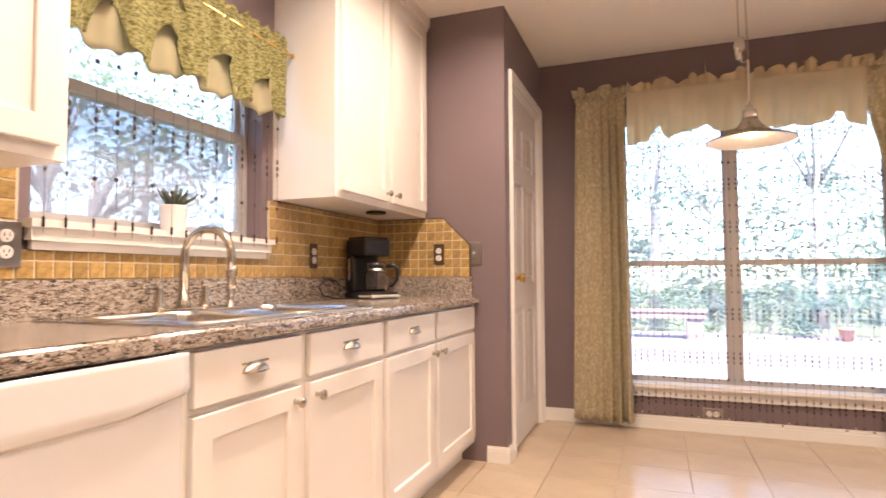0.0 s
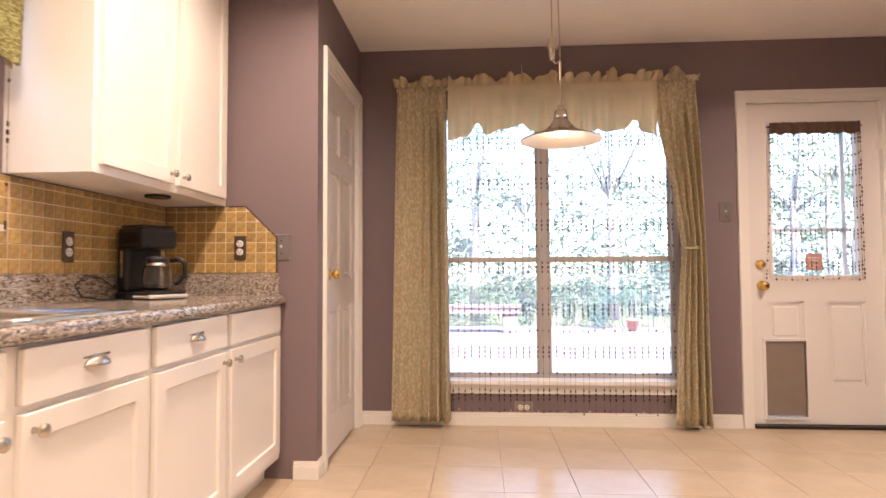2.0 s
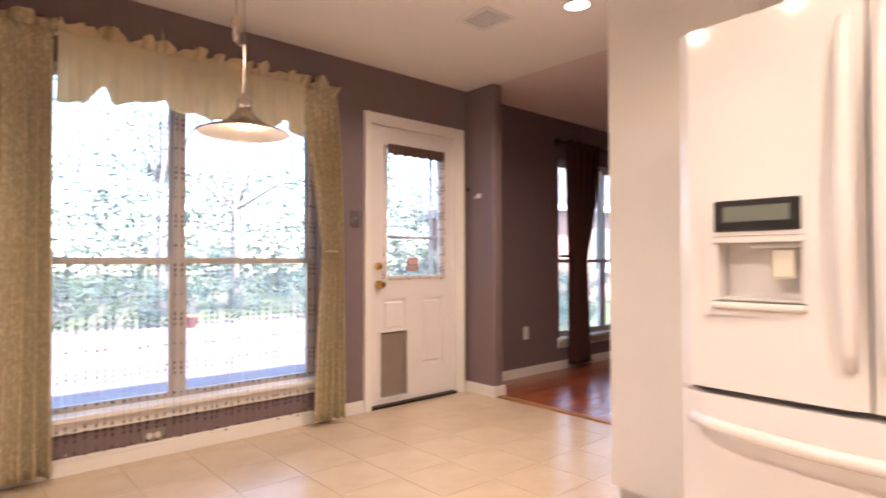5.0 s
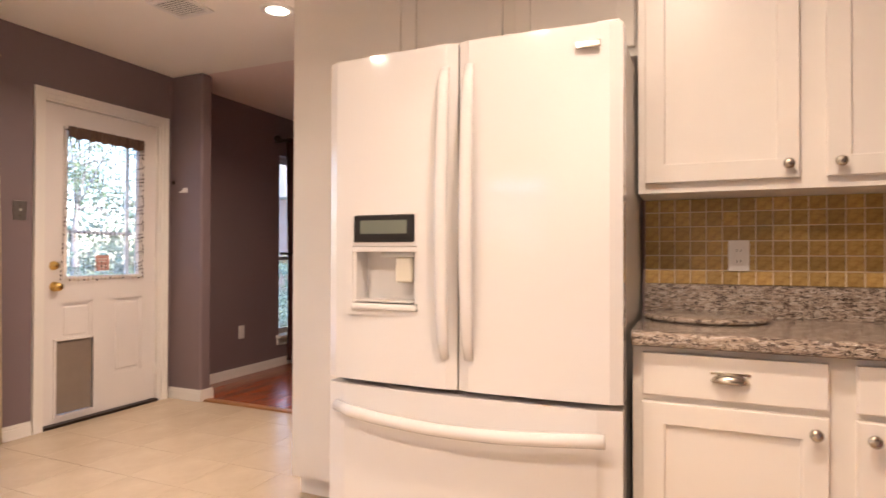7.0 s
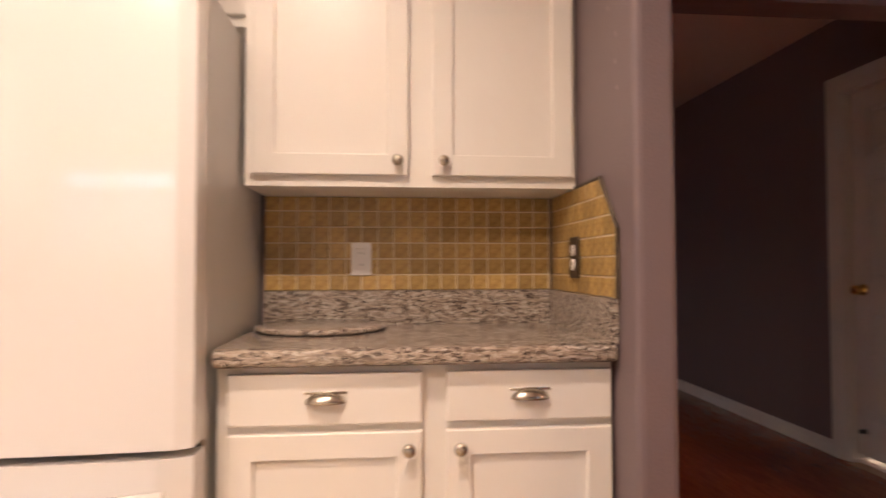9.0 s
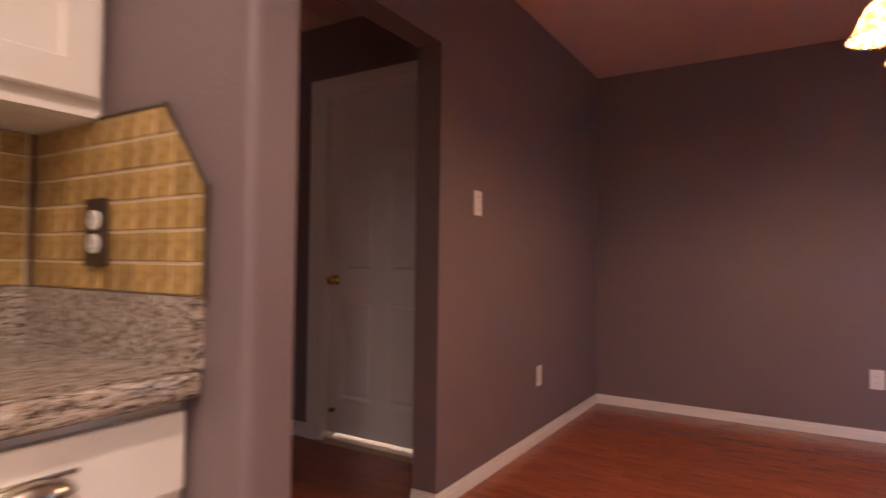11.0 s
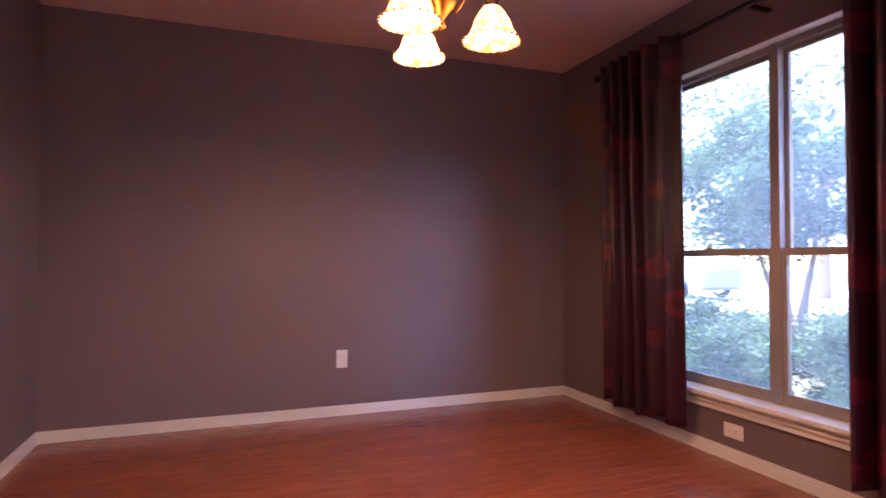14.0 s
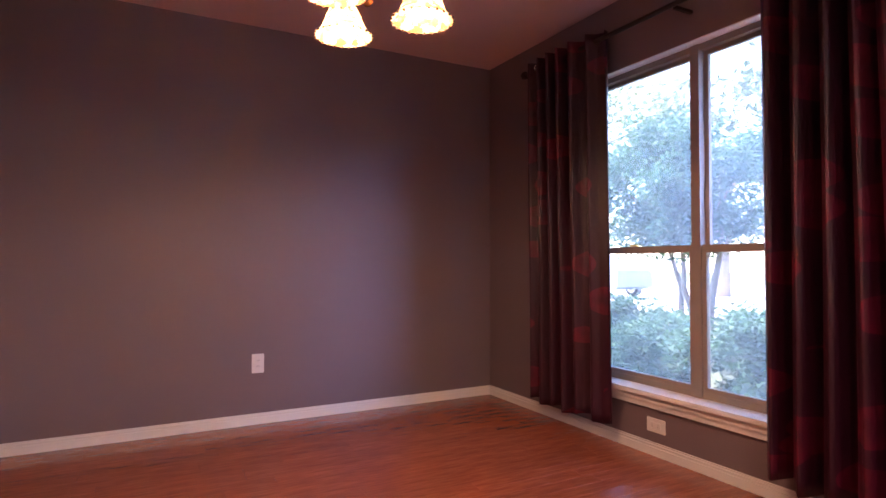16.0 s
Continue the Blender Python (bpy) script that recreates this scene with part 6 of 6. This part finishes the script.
def house(x, y, w, d, h, m, label):
    hs = lthing("house", m, label, "house")
    part("wall", boxes((0, w, 0, d, -0.25, h)), BRICK, hs)
    rb = bmesh.new()
    v = [rb.verts.new(p) for p in ((-0.5, -0.5, h), (w + 0.5, -0.5, h), (w + 0.5, d + 0.5, h), (-0.5, d + 0.5, h), (-0.5 + d * 0.4, d / 2, h + d * 0.32), (w + 0.5 - d * 0.4, d / 2, h + d * 0.32))]
    for f in ((0, 1, 5, 4), (1, 2, 5), (2, 3, 4, 5), (3, 0, 4), (3, 2, 1, 0)):
        rb.faces.new([v[i] for i in f])
    part("roof", rb, ROOF, hs)
    part("fascia", boxes((-0.5, w + 0.5, -0.52, -0.48, h - 0.18, h)), TRIM, hs)
    for i in range(3):
        a = w * (0.15 + 0.3 * i)
        wd = part("window", boxes((a, a + 1.3, -0.05, 0.0, 0.7, 2.1)), TRIM, hs)
        part("pane", boxes((a + 0.08, a + 0.61, -0.06, -0.05, 0.78, 2.02), (a + 0.69, a + 1.22, -0.06, -0.05, 0.78, 2.02)), PANE_DARK, wd)
    part("door", boxes((w * 0.36, w * 0.36 + 0.95, -0.06, 0.0, -0.2, 1.9)), BENCH, hs)


house(0, 0, 14, 8, 2.9, pose(-22, 1.0, 0, 0, 0, 90) @ Matrix.Translation((-14, 0, 0)), "pinkish brick house across the street")
house(0, 0, 12, 8, 2.8, pose(13.5, 11.5, 0, 0, 0, -12), "pale neighbouring house behind the hedge")
for i in range(4):
    shrub(5.3 + 1.2 * i, 7.2, 0.62, 0.4, -0.25, 0.95, 300 + i, LEAF_TEAL, "dark green hedge shrub beside the patio", 2600, 0.035, "hedge", "hedge")
# parked car in the street
cr = lthing("car", pose(-13.5, -19.2, -0.23, 0, 0, 90), "pale blue-grey car parked in the street", "car")
CARP = material("pale_blue_car_paint", (0.30, 0.36, 0.42), 0.25, 0.3, vary=0.05)
TYRE = material("black_tyre", (0.02, 0.02, 0.02), 0.9, vary=0.2)


def prism(profile, y0, y1, taper=0.0):
    b = bmesh.new()
    a = [b.verts.new((x, y0 + taper * (z > 0.9), z)) for x, z in profile]
    c = [b.verts.new((x, y1 - taper * (z > 0.9), z)) for x, z in profile]
    b.faces.new(a)
    b.faces.new(c[::-1])
    for i in range(len(a)):
        j = (i + 1) % len(a)
        b.faces.new((a[i], c[i], c[j], a[j]))
    return b


part("body", prism([(0, 0.35), (0, 0.75), (0.15, 0.88), (1.1, 0.98), (1.75, 1.45), (3.2, 1.48), (4.1, 1.02), (4.5, 0.95), (4.55, 0.4), (4.4, 0.3), (0.2, 0.3)], 0, 1.75, 0.12), CARP, cr)
part("side_windows", prism([(1.45, 1.05), (1.85, 1.38), (3.1, 1.40), (3.6, 1.08)], 0.09, 1.66), PANE_DARK, cr)
for x in (0.9, 3.6):
    for y in (-0.02, 1.77):
        wh = part("wheel", lathe([(0.32, -0.1), (0.33, -0.06), (0.33, 0.06), (0.32, 0.1)], Matrix.Translation((x, y, 0.33)) @ Matrix.Rotation(radians(90), 4, "X"), 20), TYRE, cr)
        part("rim", lathe([(0.20, -0.11), (0.20, 0.11)], Matrix.Translation((x, y, 0.33)) @ Matrix.Rotation(radians(90), 4, "X"), 16), STEEL, wh)
# eave and slab are unseen, added to block sun and light leaks
structure("roof_eave", boxes((-2.4, 7.2, 3.87, 4.45, 2.42, 2.50)), TRIM, "unseen white boxed eave added to block sun", "roof")
structure("roof_slab", boxes((-2.06, 7.2, -5.0, 3.87, 2.56, 2.66)), ROOF, "unseen flat slab added over the rooms to stop light leaks", "roof")

# ---- wall tiles ----
def clip(poly, a, b, c):
    """The part of a polygon where a*x + b*y <= c."""
    out = []
    for (x0, y0), (x1, y1) in zip(poly, poly[1:] + poly[:1]):
        d0, d1 = a * x0 + b * y0 - c, a * x1 + b * y1 - c
        if d0 <= 0:
            out.append((x0, y0))
        if d0 * d1 < 0:
            t = d0 / (d0 - d1)
            out.append((x0 + t * (x1 - x0), y0 + t * (y1 - y0)))
    return out


def area(p):
    return 0.5 * abs(sum(a[0] * b[1] - b[0] * a[1] for a, b in zip(p, p[1:] + p[:1])))


def tile_mesh(poly, d, name, mat, r=0.0018):
    """A tile from its outline (x, z) standing d out of the wall at y = 0, edges eased."""
    b = bmesh.new()
    cx, cz = sum(p[0] for p in poly) / len(poly), sum(p[1] for p in poly) / len(poly)
    k = 1 - 2 * r / 0.047
    rings = [[b.verts.new((x, 0, z)) for x, z in poly], [b.verts.new((x, -d + r, z)) for x, z in poly], [b.verts.new((cx + (x - cx) * k, -d, cz + (z - cz) * k)) for x, z in poly]]
    for p, q in zip(rings, rings[1:]):
        for i in range(len(poly)):
            j = (i + 1) % len(poly)
            b.faces.new((p[i], p[j], q[j], q[i]))
    b.faces.new(rings[2])
    return finish(b, name, mat)


WP, WG = 0.0500, 0.0042


def tiled(name, m, w, z0, z1, cuts, holes, label, x_first=0.0, half=()):
    """Square wall tiles from x = 0 to w; cuts: half planes a, b, c that bound them; holes: x0, x1, z0, z1 left free."""
    sp = lthing(name, m, label, "wall tiles")
    sp["kind"] = "structure"
    gb = [(0, z0), (w, z0), (w, z1), (0, z1)]
    for c in cuts:
        gb = clip(gb, *c)
    bm = bmesh.new()
    if not holes:
        f = bm.faces.new([bm.verts.new((x, -0.0005, z)) for x, z in gb])
        r = bmesh.ops.extrude_face_region(bm, geom=[f])
        for v in [g for g in r["geom"] if isinstance(g, bmesh.types.BMVert)]:
            v.co.y = -0.0085
    else:
        xs = sorted({0, w, *[h[0] for h in holes], *[h[1] for h in holes]})
        for a, b in zip(xs, xs[1:]):
            lo, hi = z0, z1
            for h in holes:
                if h[0] < (a + b) / 2 < h[1]:
                    hi = h[2]
            add_box(bm, a, b, -0.0085, -0.0005, lo, hi)
    part("grout", bm, GROUT, sp)
    s = WP - WG
    full = None
    i = 0
    rr = random.Random(3)
    while i * WP + x_first < w:
        j = 0
        while z0 + j * WP < z1 - 0.012:
            x, z = x_first + i * WP, z0 + 0.001 + j * WP
            p = [(x, z), (x + s, z), (x + s, z + s), (x, z + s)]
            p = clip(clip(clip(p, 1, 0, w - 0.001), 0, 1, z1 - 0.001), -1, 0, -0.001)
            for c in cuts:
                p = clip(p, *c)
            for h in holes:
                if h[0] < x + s / 2 < h[1]:
                    p = clip(p, 0, 1, h[2] - 0.001)
                elif x < h[0] < x + s:
                    p = clip(p, 1, 0, h[0] - 0.001) if z + s > h[2] else p
                elif x < h[1] < x + s:
                    p = clip(p, -1, 0, -h[1] - 0.001) if z + s > h[2] else p
            if len(p) > 2 and area(p) > 0.00012:
                if abs(area(p) - s * s) < 1e-8:
                    if full is None:
                        full = tile_mesh([(0, 0), (s, 0), (s, s), (0, s)], 0.0024, "tile", TRAVERTINE)
                    o = new("tile", full)
                    o.location = (x, -0.0085 - rr.uniform(0, 0.0005), z)
                else:
                    cx, cz = p[0]
                    o = new("tile", tile_mesh([(a - cx, q - cz) for a, q in p], 0.0024, "cut_tile", TRAVERTINE))
                    o.location = (cx, -0.0085, cz)
                o.parent = sp
            j += 1
        i += 1
    return sp


TZ = CL + 0.106
YL = 0.0
tiled("backsplash_sink", pose(XW, YL, 0, 0, 0, 90), PY - YL - 0.013, TZ, 1.298, [], [(SW[0] - YL - 0.035, SW[1] - YL + 0.035, 1.054, 2)], "golden travertine mosaic tiles behind the sink", 0.012)
# return on the closet wall, its outer corner cut off
PW = -1.190 - (XW + 0.013)
tiled("backsplash_closet", pose(XW + 0.013, PY, 0), PW, TZ, 1.298, [(0.145, 0.150, 0.145 * PW + 0.150 * 1.150)], [], "golden travertine tiles with a slanted corner")
TRIMB = material("dark_tile_edge", (0.07, 0.05, 0.035), 0.5, vary=0.2)
zc = 1.150
xk = PW - (1.298 - zc) * 0.150 / 0.145
structure("trim_tile_closet", tube([(XW + 0.013 + 0.31, PY - 0.008, 1.301), (XW + 0.013 + xk, PY - 0.008, 1.301), (XW + 0.013 + PW + 0.002, PY - 0.008, zc), (XW + 0.013 + PW + 0.002, PY - 0.008, TZ)], 0.0045, 6), TRIMB, "dark pencil edge of the tiles", "trim")
tiled("backsplash_counter", pose(XE, 0.252, 0, 0, 0, -90), 0.252 + 0.665 - 0.013, CR + 0.106, 1.287, [], [], "brown travertine mosaic tiles over the small counter")
RW = XE - 0.013 - 0.872
tiled("backsplash_wall_end", pose(XE - 0.013, -0.6675, 0, 0, 0, 180), RW, CR + 0.106, 1.287, [(0.131, 0.103, 0.131 * RW + 0.103 * 1.156)], [], "golden travertine tiles with a slanted corner")
xk = RW - (1.287 - 1.156) * 0.103 / 0.131
structure("trim_tile_end", tube([(1.168, -0.660, 1.290), (XE - 0.013 - xk, -0.660, 1.290), (0.8695, -0.660, 1.156), (0.8695, -0.660, CR + 0.106)], 0.005, 6), TRIMB, "dark pencil edge of the tiles", "trim")

# ---- floor tiles ----
kf = bpy.data.objects["floor_kitchen"]
FP, FG = 0.33, 0.0022
full = None


def floor_piece(x0, x1, y0, y1, name, mat, parent, mesh=None, z=0.0, r=0.0013):
    if mesh is None:
        w, l = x1 - x0, y1 - y0
        b = bmesh.new()
        rings = [[b.verts.new(p) for p in ((0, 0, -0.006), (w, 0, -0.006), (w, l, -0.006), (0, l, -0.006))], [b.verts.new(p) for p in ((0, 0, -r * 0.6), (w, 0, -r * 0.6), (w, l, -r * 0.6), (0, l, -r * 0.6))], [b.verts.new(p) for p in ((r, r, 0), (w - r, r, 0), (w - r, l - r, 0), (r, l - r, 0))]]
        for p, q in zip(rings, rings[1:]):
            for i in range(4):
                b.faces.new((p[i], p[(i + 1) % 4], q[(i + 1) % 4], q[i]))
        b.faces.new(rings[2])
        mesh = finish(b, name, mat)
    o = new(name, mesh)
    o.location = (x0, y0, z)
    o.parent = parent
    return mesh


for i in range(-4, 9):
    for j in range(-12, 4):
        x0, x1 = -0.11 + FP * i + FG / 2, -0.11 + FP * (i + 1) - FG / 2
        y0, y1 = 2.97 + FP * j + FG / 2, 2.97 + FP * (j + 1) - FG / 2
        a0, a1, b0, b1 = max(x0, -1.24), min(x1, 2.425), max(y0, -0.715), min(y1, YB)
        if a1 - a0 < 0.02 or b1 - b0 < 0.02:
            continue
        if (a0, a1, b0, b1) == (x0, x1, y0, y1):
            full = floor_piece(x0, x1, y0, y1, "tile", FLOOR_TILE, kf, full)
        else:
            floor_piece(a0, a1, b0, b1, "tile", FLOOR_TILE, kf)

# ---- floor planks ----
df = bpy.data.objects["floor_dining"]
rr = random.Random(9)
PWD = 0.083
y = DS
while y < -0.74:
    x = XD + rr.uniform(-0.8, 0.0)
    end = 2.45 if y > -2.62 else DX
    while x < end:
        l = rr.uniform(0.7, 1.5)
        a, b = max(x, XD), min(x + l, end)
        if b - a > 0.03:
            floor_piece(a + 0.0002, b - 0.0002, y + 0.0002, min(y + PWD, -0.742) - 0.0002, "plank", OAK, df, z=0.02, r=0.0008)
        x += l
    y += PWD
lb = bmesh.new()
y = 1.0
while y < 3.78:
    x = 2.49 - rr.uniform(0, 0.8)
    while x < 6.6:
        l = rr.uniform(0.7, 1.5)
        add_box(lb, max(x, 2.49) + 0.0006, min(x + l, 6.6) - 0.0006, y + 0.0006, min(y + PWD, 3.8) - 0.0006, 0.0002, 0.004)
        x += l
    y += PWD
lp = part("planks", lb, OAK, bpy.data.objects["floor_living"], "red-brown polished floor planks")
lp["kind"] = "stuff"
